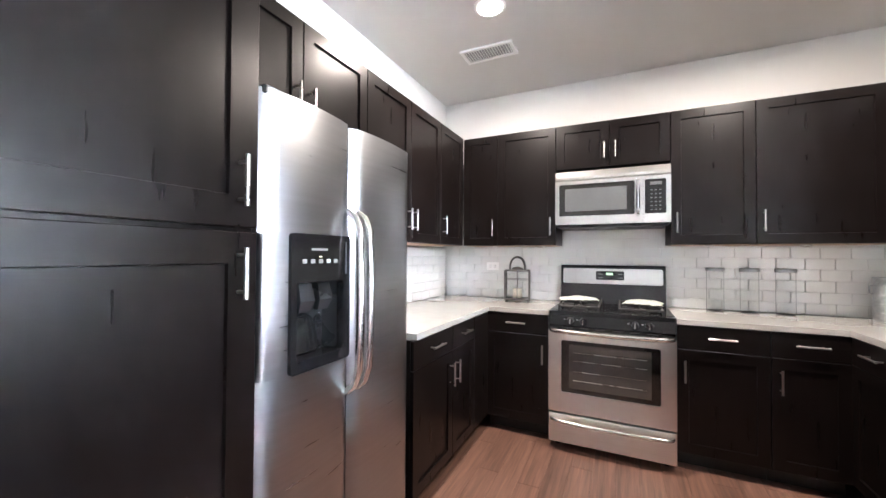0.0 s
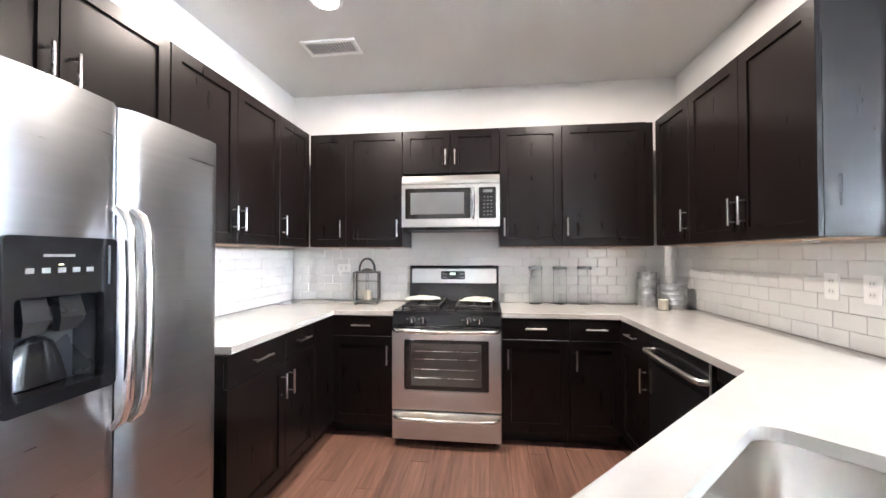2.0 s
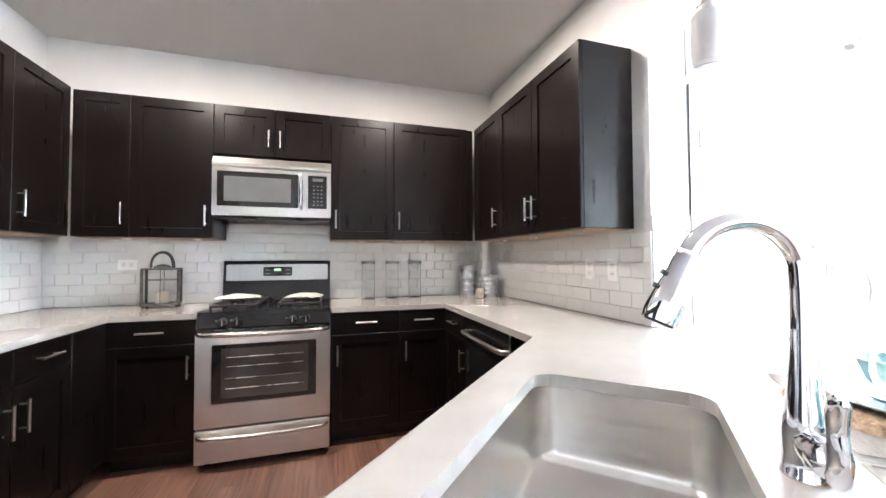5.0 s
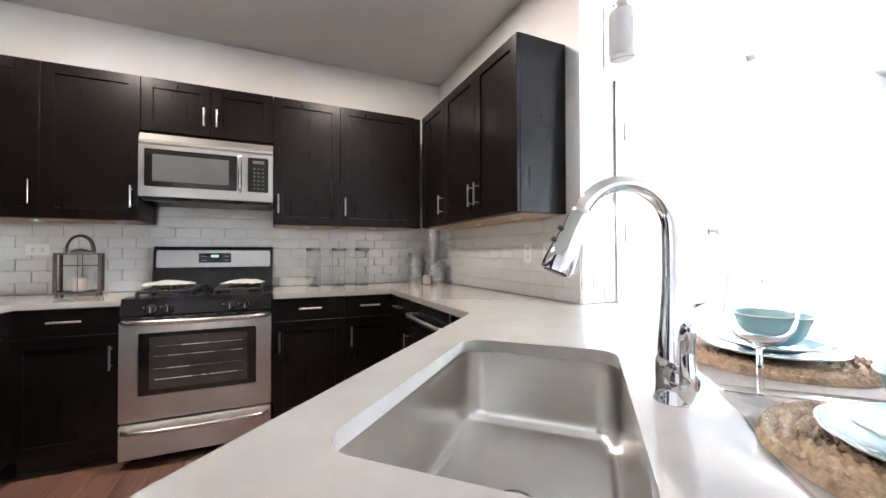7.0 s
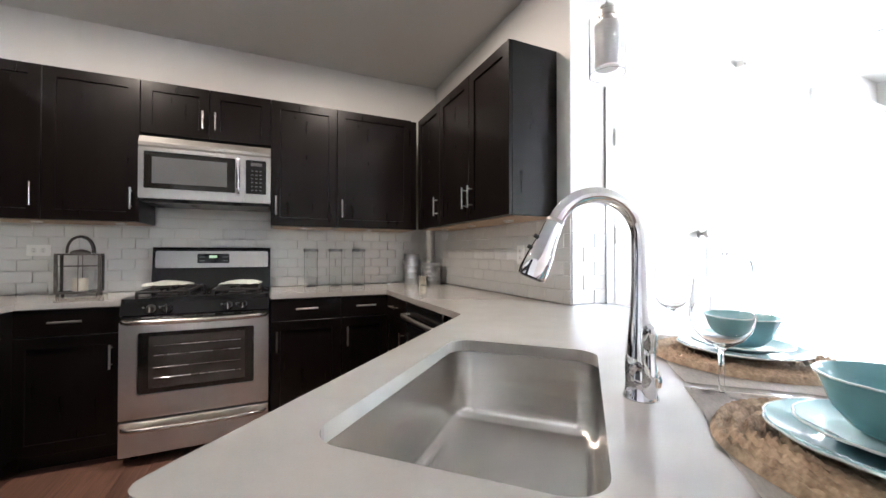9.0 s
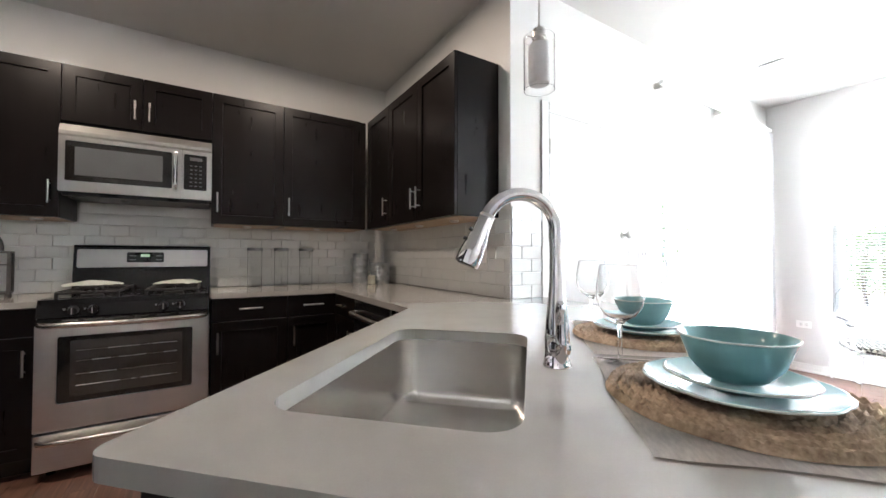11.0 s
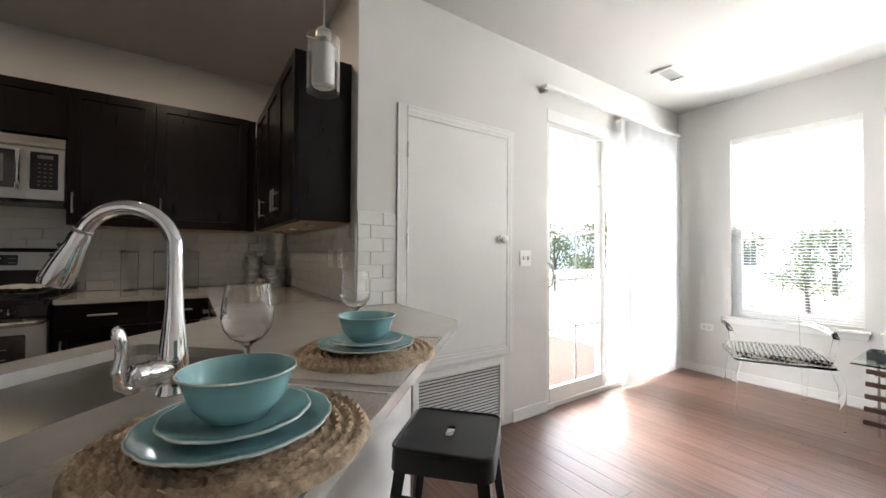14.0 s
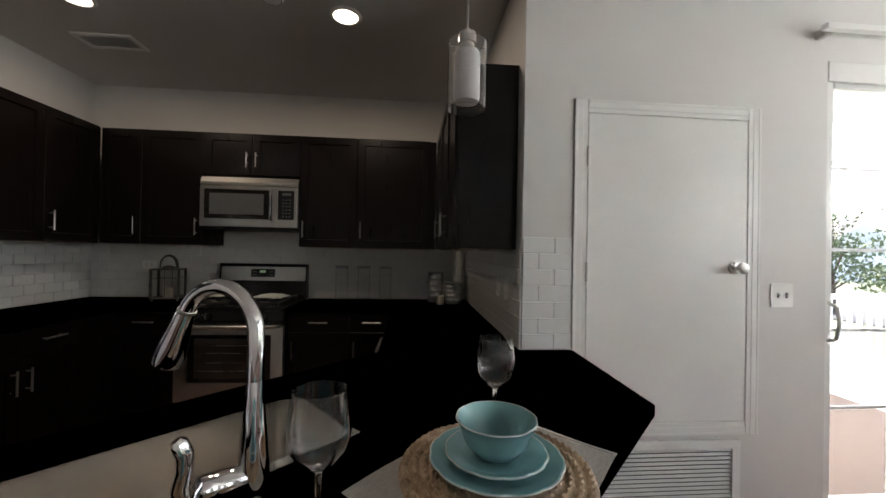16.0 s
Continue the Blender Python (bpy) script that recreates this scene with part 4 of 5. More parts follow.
lan = thing("lantern", pose(-0.722, 3.18, CT, 0, 0, 12), "aged metal candle lantern with glass sides and arched handle", "lantern")
a, b = 0.098, 0.075
part("base", boxes((-a - 0.008, a + 0.008, -b - 0.008, b + 0.008, 0.018, 0.03, 0.002)), M_PEWTER, lan)
for sx in (-1, 1):
    for sy in (-1, 1):
        part("foot", lathe([(0, 0), (0.008, 0.0), (0.009, 0.008), (0.006, 0.018), (0, 0.018)], 10, at=(sx * a * 0.92, sy * b * 0.92, 0)), M_PEWTER, lan)
        part("post", boxes((sx * a - 0.008, sx * a + 0.008, sy * b - 0.008, sy * b + 0.008, 0.03, 0.255)), M_PEWTER, lan)
part("top", boxes((-a - 0.008, a + 0.008, -b - 0.008, b + 0.008, 0.255, 0.266, 0.003)), M_PEWTER, lan)
for sy in (-1, 1):
    part("pane", boxes((-a + 0.006, a - 0.006, sy * b - 0.0015, sy * b + 0.0015, 0.031, 0.254)), M_JAR, lan)
    part("crossbar", boxes((-a + 0.006, a - 0.006, sy * (b + 0.003) - 0.0014, sy * (b + 0.003) + 0.0014, 0.185, 0.189), (-0.002, 0.002, sy * (b + 0.003) - 0.0014, sy * (b + 0.003) + 0.0014, 0.031, 0.254)), M_PEWTER, lan)
for sx in (-1, 1):
    part("pane", boxes((sx * a - 0.0015, sx * a + 0.0015, -b + 0.006, b - 0.006, 0.031, 0.254)), M_JAR, lan)
part("candle", lathe([(0, 0.0305), (0.038, 0.0305), (0.038, 0.11), (0, 0.108)], 24), M_WAX, lan, "ivory pillar candle", smooth=True)
hoop = [(0.062 * math.cos(math.pi * k / 18), 0, 0.268 + 0.105 * math.sin(math.pi * k / 18) ** 0.8) for k in range(19)]
part("handle", tube(hoop, 0.013, 10, flat=0.35), M_PEWTER, lan, "arched metal handle", smooth=True)
part("cap", lathe([(0.05, 0.2662), (0.05, 0.275), (0.035, 0.285), (0.012, 0.292), (0, 0.293)], 24), M_PEWTER, lan, smooth=True)

# ---- lights and ceiling fixtures ----
for k, (cx, cy) in enumerate(CAN_PLACES):
    can = thing("recessed_light", pose(cx, cy, CEIL), "lit white recessed ceiling light in the kitchen", "ceiling light", "recessed lights")
    part("trim_ring", lathe([(0.070, -0.001), (0.073, -0.010), (0.088, -0.009), (0.096, -0.001)], 40), M_TRIM, can, smooth=True)
    part("lens", lathe([(0.0, -0.004), (0.069, -0.003), (0.069, -0.001)], 32), M_CAN, can, "glowing white lens", smooth=True)
sd = thing("smoke_detector", pose(0.50, 2.00, CEIL), "round white smoke detector on the ceiling", "smoke detector")
part("body", lathe([(0.065, -0.001), (0.065, -0.015), (0.055, -0.03), (0.03, -0.036), (0, -0.036)], 32), M_TRIM, sd, smooth=True)
part("vent_ring", lathe([(0.050, -0.0325), (0.052, -0.033), (0.054, -0.0315), (0.052, -0.030)], 32), M_GREYPL, sd, smooth=True)


M_DUCT = material("shadowed_duct_grey", (0.40, 0.40, 0.40), 0.7)


def vent(x, y, w, h, n, across, m_slat=M_TRIM):
    v = thing("ceiling_vent", pose(x, y, CEIL), "white louvred air vent in the ceiling", "vent", "ceiling vents")
    # grey sheet whose colour stands in for the shade behind the slats
    part("shade_backing", boxes((-w / 2 + 0.02, w / 2 - 0.02, -h / 2 + 0.02, h / 2 - 0.02, -0.004, -0.001)), M_DUCT, v)
    part("frame", slab([(-w / 2, -h / 2), (w / 2, -h / 2), (w / 2, h / 2), (-w / 2, h / 2)], -0.014, -0.001, [[(-w / 2 + 0.025, -h / 2 + 0.025), (w / 2 - 0.025, -h / 2 + 0.025), (w / 2 - 0.025, h / 2 - 0.025), (-w / 2 + 0.025, h / 2 - 0.025)]], 0.003), M_TRIM, v)
    span = (w if across else h) - 0.05
    for k in range(n):
        c = -span / 2 + span * (k + 0.5) / n
        mm = pose(c, 0, -0.009, 0, 38, 0) if across else pose(0, c, -0.009, 38, 0, 0)
        s = boxes((-0.006, 0.006, -h / 2 + 0.026, h / 2 - 0.026, -0.0007, 0.0007)) if across else boxes((-w / 2 + 0.026, w / 2 - 0.026, -0.006, 0.006, -0.0007, 0.0007))
        part("slat", s, m_slat, v, m=mm)


vent(-0.79, 2.615, 0.38, 0.185, 17, True)
vent(4.44, 1.165, 0.30, 0.17, 9, False)

pd = thing("pendant_light", pose(1.456, 1.022, 0), "pendant light with clear glass cylinder around a white shade", "pendant light")
part("canopy", lathe([(0.06, CEIL - 0.001), (0.06, CEIL - 0.012), (0.045, CEIL - 0.024), (0.0, CEIL - 0.026)], 28), M_NICKEL, pd, smooth=True)
part("cord", tube([(0, 0, CEIL - 0.02), (0.002, 0, 2.4), (0, 0, 2.058)], 0.0032, 8), M_NICKEL, pd, smooth=True)
part("socket_cap", lathe([(0, 2.063), (0.006, 2.062), (0.008, 2.048), (0.026, 2.045), (0.028, 2.038), (0.028, 2.013), (0.022, 2.011), (0.022, 1.996), (0.03, 1.994), (0.03, 1.986), (0, 1.986)], 28), M_NICKEL, pd, "satin nickel cap", smooth=True)
part("inner_shade", lathe([(0, 1.985), (0.038, 1.984), (0.0415, 1.976), (0.0415, 1.843), (0.037, 1.831), (0, 1.828)], 36), M_OPAL, pd, "white opal glass shade", smooth=True)
part("outer_glass", lathe([(0.0575, 2.013), (0.060, 2.013), (0.060, 1.808), (0.0575, 1.808), (0.0575, 2.013)], 40), M_GLASS, pd, "clear glass cylinder", smooth=True)
part("glass_pin", cyl(bmesh.new(), (-0.061, 0, 2.003), (0.061, 0, 2.003), 0.002, n=8), M_NICKEL, pd)


def plate(m, kind, label):
    p = thing(kind, m, label, "switch" if "switch" in kind else "outlet")
    w = 0.058 if "switch" in kind else 0.036
    part("cover", slab(rounded(-w, w, -0.058, 0.058, 0.006, 3), 0.0005, 0.006, (), 0.002), M_PLATE, p)
    if "switch" in kind:
        for s in (-0.023, 0.023):
            part("slot", boxes((s - 0.006, s + 0.006, -0.013, 0.013, 0.006, 0.0068)), M_GREYPL, p)
            part("toggle", boxes((s - 0.004, s + 0.004, -0.004, 0.011, 0.0062, 0.017, 0.001)), M_TRIM, p)
    else:
        for s in (-0.022, 0.022):
            part("socket", slab(rounded(-0.016, 0.016, s - 0.014, s + 0.014, 0.008, 3), 0.006, 0.0072), M_TRIM, p)
            part("slot", boxes((-0.008, -0.006, s - 0.004, s + 0.006, 0.0072, 0.0076), (0.006, 0.008, s - 0.004, s + 0.006, 0.0072, 0.0076)), M_GREYPL, p)


plate(pose(3.121, YD, 1.183, 90, 0, 0), "light_switch", "white double toggle light switch on the dining wall")
plate(pose(-1.0, YB - 0.0095, 1.205, 90, 90, 0), "wall_outlet", "white power outlet in the tiled backsplash")
plate(pose(XR - 0.0095, 2.0, 1.178, 90, 0, -90), "wall_outlet", "white power outlet in the tiled backsplash")
plate(pose(XR - 0.0095, 1.82, 1.178, 90, 0, -90), "wall_outlet", "white power outlet in the tiled backsplash")
plate(pose(XW, 1.30, 0.475, 90, 90, -90), "wall_outlet", "white power outlet above the baseboard")
for px, py, tr in ((-0.9, 3.2, 0), (-0.5, 3.2, 0), (0.6, 3.2, 0), (1.1, 3.2, 0)):
    pk = thing("puck_light", pose(px, py - 0.09, UZ0 - 0.0045), "small under-cabinet puck light", "puck light", "puck lights")
    part("disc", lathe([(0.028, -0.0005), (0.028, -0.010), (0.022, -0.013), (0, -0.013)], 20), M_NICKEL, pk, smooth=True)
for py in (1.9, 2.35, 2.8):
    pk = thing("puck_light", pose(1.64, py, UZ0 - 0.0045), "small under-cabinet puck light", "puck light", "puck lights")
    part("disc", lathe([(0.028, -0.0005), (0.028, -0.010), (0.022, -0.013), (0, -0.013)], 20), M_NICKEL, pk, smooth=True)

# ---- closet door and return grille ----
door = thing("door_1", pose(0, 0, 0), "closed white flush closet door with moulded casing", "door", kind="structure")


def moulding(bm, x0, x1, z0, z1, flat_to):
    """Casing strip with three steps, growing towards its outer edge; flat_to names the outer side."""
    for k, (f, d) in enumerate(((0.0, 0.0075), (0.35, 0.0095), (0.78, 0.011))):
        a, b, c, e = x0, x1, z0, z1
        if flat_to == "l":
            b = x1 - (x1 - x0) * f
        if flat_to == "r":
            a = x0 + (x1 - x0) * f
        if flat_to == "t":
            c = z0 + (z1 - z0) * f
        if flat_to == "b":
            e = z1 - (z1 - z0) * f
        box(bm, a, b, YD - d, YD - 0.0005, c, e, 0.002)


for side, (x0, x1, z0, z1) in (("l", (2.05, 2.115, 0.505, 2.10)), ("r", (2.932, 2.997, 0.505, 2.10)), ("t", (2.1155, 2.9315, 2.037, 2.10)), ("b", (2.1155, 2.9315, 0.505, 0.568))):
    bm = bmesh.new()
    moulding(bm, x0, x1, z0, z1, side)
    part("casing", bm, M_TRIM, door)
part("leaf", boxes((2.119, 2.928, YD - 0.006, YD - 0.0005, 0.572, 2.033, 0.0015)), M_TRIM, door, "white painted door leaf")
for hz_ in (1.83, 1.285):
    part("hinge", cyl(bmesh.new(), (2.117, YD - 0.013, hz_ - 0.045), (2.117, YD - 0.013, hz_ + 0.045), 0.007, n=10), M_NICKEL, door)
kb = lathe([(0.0, 0.0), (0.030, 0.0), (0.030, 0.004), (0.013, 0.008), (0.011, 0.028), (0.024, 0.034), (0.029, 0.046), (0.026, 0.058), (0.012, 0.064), (0, 0.064)], 28)
part("knob", kb, M_NICKEL, door, "round satin nickel knob", smooth=True, m=pose(2.862, YD - 0.0065, 1.314, 90))

gr = thing("return_grille", pose(0, 0, 0), "white louvred return air grille under the closet door", "vent")
GX0, GX1, GZ0, GZ1 = 2.16, 2.895, 0.045, 0.485
# dark sheet painted in for the shade between the louvres
part("shade_backing", boxes((GX0 + 0.04, GX1 - 0.04, YD - 0.004, YD - 0.0008, GZ0 + 0.04, GZ1 - 0.04)), M_GREYPL, gr)
part("frame", slab([(GX0, GZ0), (GX1, GZ0), (GX1, GZ1), (GX0, GZ1)], 0.001, 0.022, [[(GX0 + 0.04, GZ0 + 0.04), (GX1 - 0.04, GZ0 + 0.04), (GX1 - 0.04, GZ1 - 0.04), (GX0 + 0.04, GZ1 - 0.04)]], 0.003), M_TRIM, gr, m=vertical(YD))
slat = None
for k in range(18):
    z = GZ0 + 0.05 + k * (GZ1 - GZ0 - 0.098) / 17
    if slat is None:
        slat = part("slat", boxes((GX0 + 0.041, GX1 - 0.041, -0.008, 0.008, -0.0008, 0.0008)), M_TRIM, gr, m=pose(0, YD - 0.012, z, 24))
    else:
        s = new("slat", slat.data)
        s.parent, s.matrix_basis = gr, pose(0, YD - 0.012, z, 24)

# ---- sliding patio door ----
sl_ = thing("door_2", pose(0, 0, 0), "white sliding glass patio door with slim muntin bars", "door", kind="structure")
Y0, Y1 = YD + 0.012, YD + 0.108
part("frame", boxes((SX0 + 0.0005, SX0 + 0.03, Y0, Y1, 0.0, SZ1), (SX1 - 0.03, SX1 - 0.0005, Y0, Y1, 0.0, SZ1), (SX0 + 0.03, SX1 - 0.03, Y0, Y1, SZ1 - 0.05, SZ1 - 0.0005)), M_TRIM, sl_)
part("threshold", boxes((SX0 + 0.03, SX1 - 0.03, Y0, Y1, -0.011, 0.035, 0.004)), M_TRIM, sl_)
part("header_trim", boxes((SX0 + 0.002, SX1 - 0.002, YD - 0.004, Y0 - 0.001, SZ1 - 0.10, SZ1 - 0.001, 0.003)), M_TRIM, sl_)


def sash(xa, xb, ya, name):
    st = 0.062
    d = part(name, boxes((xa, xa + st, ya, ya + 0.038, 0.036, 2.305, 0.004), (xb - st, xb, ya, ya + 0.038, 0.036, 2.305, 0.004), (xa + st, xb - st, ya, ya + 0.038, 0.036, 0.15, 0.004), (xa + st, xb - st, ya, ya + 0.038, 2.235, 2.305, 0.004)), M_TRIM, sl_)
    g = part("pane", boxes((xa + st - 0.005, xb - st + 0.005, ya + 0.017, ya + 0.021, 0.145, 2.24)), M_PANE, d)
    g.visible_shadow = False
    mid = (xa + xb) / 2
    part("muntin", boxes((mid - 0.008, mid + 0.008, ya + 0.010, ya + 0.0165, 0.15, 2.235)), M_TRIM, d)
    for z in (0.61, 1.005, 1.415, 1.83):
        part("muntin", boxes((xa + st, xb - st, ya + 0.0095, ya + 0.016, z - 0.008, z + 0.008)), M_TRIM, d)
    return d


left = sash(3.33 + 0.031, 4.175, YD + 0.022, "sliding_panel")
sash(4.13, SX1 - 0.031, YD + 0.064, "fixed_panel")
part("door_handle", tube([(3.392, YD + 0.02, 0.95), (3.402, YD - 0.018, 0.97), (3.405, YD - 0.03, 1.05), (3.402, YD - 0.018, 1.13), (3.392, YD + 0.02, 1.15)], 0.009, 10), M_TRIM, left, "white pull handle", smooth=True)

# vertical blind, drawn to one side
vb = thing("vertical_blind", pose(0, 0, 0), "white vertical slat blind drawn beside the patio door", "blind")
part("headrail", boxes((3.25, 5.36, 1.487, 1.522, 2.468, 2.498, 0.003)), M_TRIM, vb)
for bx in (3.3, 4.3, 5.3):
    part("bracket", boxes((bx - 0.012, bx + 0.012, 1.5255, YD - 0.0005, 2.46, 2.503)), M_NICKEL, vb)
vane = None
for k in range(23):
    x = 4.31 + 0.99 * (k / 22)
    ang = 62 + 9 * math.sin(k * 1.7) if k else 8
    if vane is None:
        bm = bmesh.new()
        prof = [(-0.0445 + 0.089 * i / 8, 0.006 * (1 - (2 * i / 8 - 1) ** 2)) for i in range(9)]
        ring = prof + [(px, py + 0.0009) for px, py in reversed(prof)]
        loft([[(px, py, 0.035) for px, py in ring], [(px, py, 2.44) for px, py in ring]], bm=bm)
        vane = part("vane", bm, M_BLIND, vb, smooth=True, m=pose(x, 1.505, 0, 0, 0, ang))
    else:
        o = new("vane", vane.data)
        o.parent, o.matrix_basis = vb, pose(x, 1.505, 0, 0, 0, -ang)

# ---- windows ----
for wi, (ya, yb) in enumerate(WINS):
    w = thing(f"window_{wi + 1}", pose(0, 0, 0), "tall white double-hung window with sill", "window", kind="structure")
    xa = XW + 0.045
    part("window_frame", boxes((xa, XW + 0.13, ya + 0.0005, ya + 0.035, WZ0, WZ1), (xa, XW + 0.13, yb - 0.035, yb - 0.0005, WZ0, WZ1), (xa, XW + 0.13, ya + 0.035, yb - 0.035, WZ1 - 0.04, WZ1 - 0.0005), (xa, XW + 0.13, ya + 0.035, yb - 0.035, WZ0 + 0.0005, WZ0 + 0.04)), M_TRIM, w)
    part("window_sill", boxes((XW - 0.04, xa - 0.001, ya - 0.03, yb + 0.03, WZ0 - 0.022, WZ0 - 0.0005, 0.004), (XW - 0.014, XW - 0.0005, ya - 0.02, yb + 0.02, WZ0 - 0.075, WZ0 - 0.0225, 0.003)), M_TRIM, w)
    zm = 1.475
    for nm, z0, z1, xo in (("lower_sash", WZ0 + 0.04, zm + 0.02, xa + 0.01), ("upper_sash", zm - 0.02, WZ1 - 0.04, xa + 0.045)):
        s = part(nm, boxes((xo, xo + 0.03, ya + 0.035, ya + 0.075, z0, z1, 0.003), (xo, xo + 0.03, yb - 0.075, yb - 0.035, z0, z1, 0.003), (xo, xo + 0.03, ya + 0.075, yb - 0.075, z0, z0 + 0.04, 0.003), (xo, xo + 0.03, ya + 0.075, yb - 0.075, z1 - 0.04, z1, 0.003)), M_TRIM, w)
        g = part("pane", boxes((xo + 0.013, xo + 0.017, ya + 0.07, yb - 0.07, z0 + 0.035, z1 - 0.035)), M_PANE, s)
        g.visible_shadow = False
    bl = thing("window_blind", pose(0, 0, 0), "white horizontal mini blind with open slats", "blind", "window blinds")
    part("headrail", boxes((XW + 0.004, XW + 0.04, ya + 0.004, yb - 0.004, WZ1 - 0.06, WZ1 - 0.001, 0.003)), M_TRIM, bl)
    part("bottom_rail", boxes((XW + 0.010, XW + 0.034, ya + 0.006, yb - 0.006, WZ0 + 0.012, WZ0 + 0.028, 0.003)), M_TRIM, bl)
    for yy in (ya + 0.15, yb - 0.15):
        part("cord", boxes((XW + 0.021, XW + 0.023, yy - 0.001, yy + 0.001, WZ0 + 0.028, WZ1 - 0.06)), M_TRIM, bl)
    n = 62
    for k in range(n):
        z = WZ0 + 0.045 + (WZ1 - 0.07 - WZ0 - 0.045) * k / (n - 1)
        mm = pose(XW + 0.022, (ya + yb) / 2, z, 0, 8 if k < n // 2 else 30, 0)
        if k == 0:
            s0 = part("slat", loft([[(-0.0125, y, 0), (0, y, 0.0022), (0.0125, y, 0), (0.0, y, 0.0029)] for y in (-(yb - ya) / 2 + 0.007, (yb - ya) / 2 - 0.007)]), M_MINI, bl, m=mm)
        else:
            o = new("slat", s0.data)
            o.parent, o.matrix_basis = bl, mm

# ---- bar stools ----
def stool(m):
    s = thing("bar_stool", m, "black powder-coated metal bar stool with a slotted seat", "stool", "bar stools")
    z1 = 0.64
    hole_ = rounded(-0.034, 0.034, -0.013, 0.013, 0.0125, 5)
    part("seat", slab(rounded(-0.15, 0.15, -0.15, 0.15, 0.035, 6), z1 - 0.004, z1, [hole_], 0.0015), M_STOOL, s, "black metal seat with a hand slot")
    part("seat_rim", tube([(x, y, z1 - 0.001) for x, y in rounded(-0.148, 0.148, -0.148, 0.148, 0.035, 6)] + [(0.148, 0.113, z1 - 0.001)], 0.006, 8), M_STOOL, s, smooth=True)
    loops = [[(x * (1 + 0.02 * k), y * (1 + 0.02 * k), z) for x, y in rounded(-0.15, 0.15, -0.15, 0.15, 0.035, 6)] for k, z in ((0, z1 - 0.004), (0.6, z1 - 0.03), (1.2, z1 - 0.065))]
    part("apron", loft(loops, cap=(False, False)), M_STOOL, s, smooth=True)
    for sx in (-1, 1):
        for sy in (-1, 1):
            a = Vector((sx * 0.135, sy * 0.135, z1 - 0.03))
            b = Vector((sx * 0.205, sy * 0.205, 0.012))
            lg = []
            for p, w in ((a, 0.036), (b, 0.022)):
                lg.append([(p.x, p.y, p.z), (p.x - sx * w, p.y, p.z), (p.x - sx * w, p.y - sy * 0.004, p.z), (p.x - sx * 0.004, p.y - sy * 0.004, p.z), (p.x - sx * 0.004, p.y - sy * w, p.z), (p.x, p.y - sy * w, p.z)])
            leg = part("leg", loft(lg), M_STOOL, s)
            part("rubber_foot", boxes((b.x - 0.016 - sx * 0.01, b.x + 0.016 - sx * 0.01, b.y - 0.016 - sy * 0.01, b.y + 0.016 - sy * 0.01, 0, 0.013, 0.003)), M_PLAST, leg)
    for z, g in ((0.24, 0.173), (0.50, 0.146)):
        for sx, sy in ((1, 0), (-1, 0), (0, 1), (0, -1)):
            if z > 0.4 and sx == 0:
                continue
            p = ((sx * g, -g, z), (sx * g, g, z)) if sx else ((-g, sy * g, z), (g, sy * g, z))
            part("brace", tube(p, 0.007, 8, flat=1.0), M_STOOL, s)
    return s


M_STOOL = material("black_powder_coat", (0.014, 0.014, 0.015), 0.33, vary=0.15, size=8, bump=0.08, fine=220)
st = stool(pose(1.752, 0.598, 0, 0, 0, 43))
copy_thing(st, pose(1.272, 0.142, 0, 0, 0, 45))

# ---- clear acrylic armchair ----
ch = thing("acrylic_armchair", pose(4.93, 0.62, 0, 0, 0, 118), "clear acrylic armchair with a black and white checked cushion", "chair")
# local -y is backwards... local y points to the sitter's front
W2, D2 = 0.295, 0.275
part("seat", slab(rounded(-W2, W2, -D2, D2, 0.05, 6), 0.405, 0.425, (), 0.006), M_ACRYL, ch)
cu = loft([[(x * s, y * s, z) for x, y in rounded(-W2 + 0.02, W2 - 0.02, -D2 + 0.03, D2 - 0.01, 0.05, 6)] for s, z in ((0.96, 0.4255), (1.0, 0.432), (1.0, 0.458), (0.97, 0.468), (0.85, 0.473))])
part("cushion", cu, M_CHECK, ch, "black and white houndstooth seat cushion", smooth=True)
for sx in (-1, 1):
    part("leg", tube([(sx * (W2 - 0.02), D2 - 0.02, 0.41), (sx * (W2 + 0.005), D2 + 0.01, 0.30), (sx * (W2 + 0.01), D2 + 0.02, 0.0)], [0.024, 0.021, 0.014], 12), M_ACRYL, ch, smooth=True)
    part("leg", tube([(sx * (W2 - 0.03), -D2 + 0.02, 0.41), (sx * (W2 - 0.02), -D2 - 0.03, 0.22), (sx * (W2 - 0.015), -D2 - 0.06, 0.0)], [0.024, 0.021, 0.014], 12), M_ACRYL, ch, smooth=True)
    part("arm", tube([(sx * (W2 - 0.02), -D2 - 0.02, 0.66), (sx * (W2 + 0.02), -0.05, 0.65), (sx * (W2 + 0.02), 0.12, 0.645), (sx * (W2 + 0.01), 0.19, 0.62), (sx * W2, 0.17, 0.52), (sx * (W2 - 0.01), 0.15, 0.42)], [0.018, 0.019, 0.019, 0.018, 0.016, 0.017], 12), M_ACRYL, ch, smooth=True)
n = 12
rows = []
for k, (z, y, w) in enumerate(((0.42, -D2 + 0.02, 0.235), (0.55, -D2 - 0.005, 0.24), (0.70, -D2 - 0.04, 0.245), (0.82, -D2 - 0.075, 0.235), (0.885, -D2 - 0.095, 0.19))):
    fr_ = [(-w + 2 * w * i / n, y - 0.03 * (1 - (2 * i / n - 1) ** 2), z) for i in range(n + 1)]
    rows.append(fr_ + [(x, yy - 0.010, z) for x, yy, z in reversed(fr_)])
part("backrest", loft(rows), M_ACRYL, ch, smooth=True)

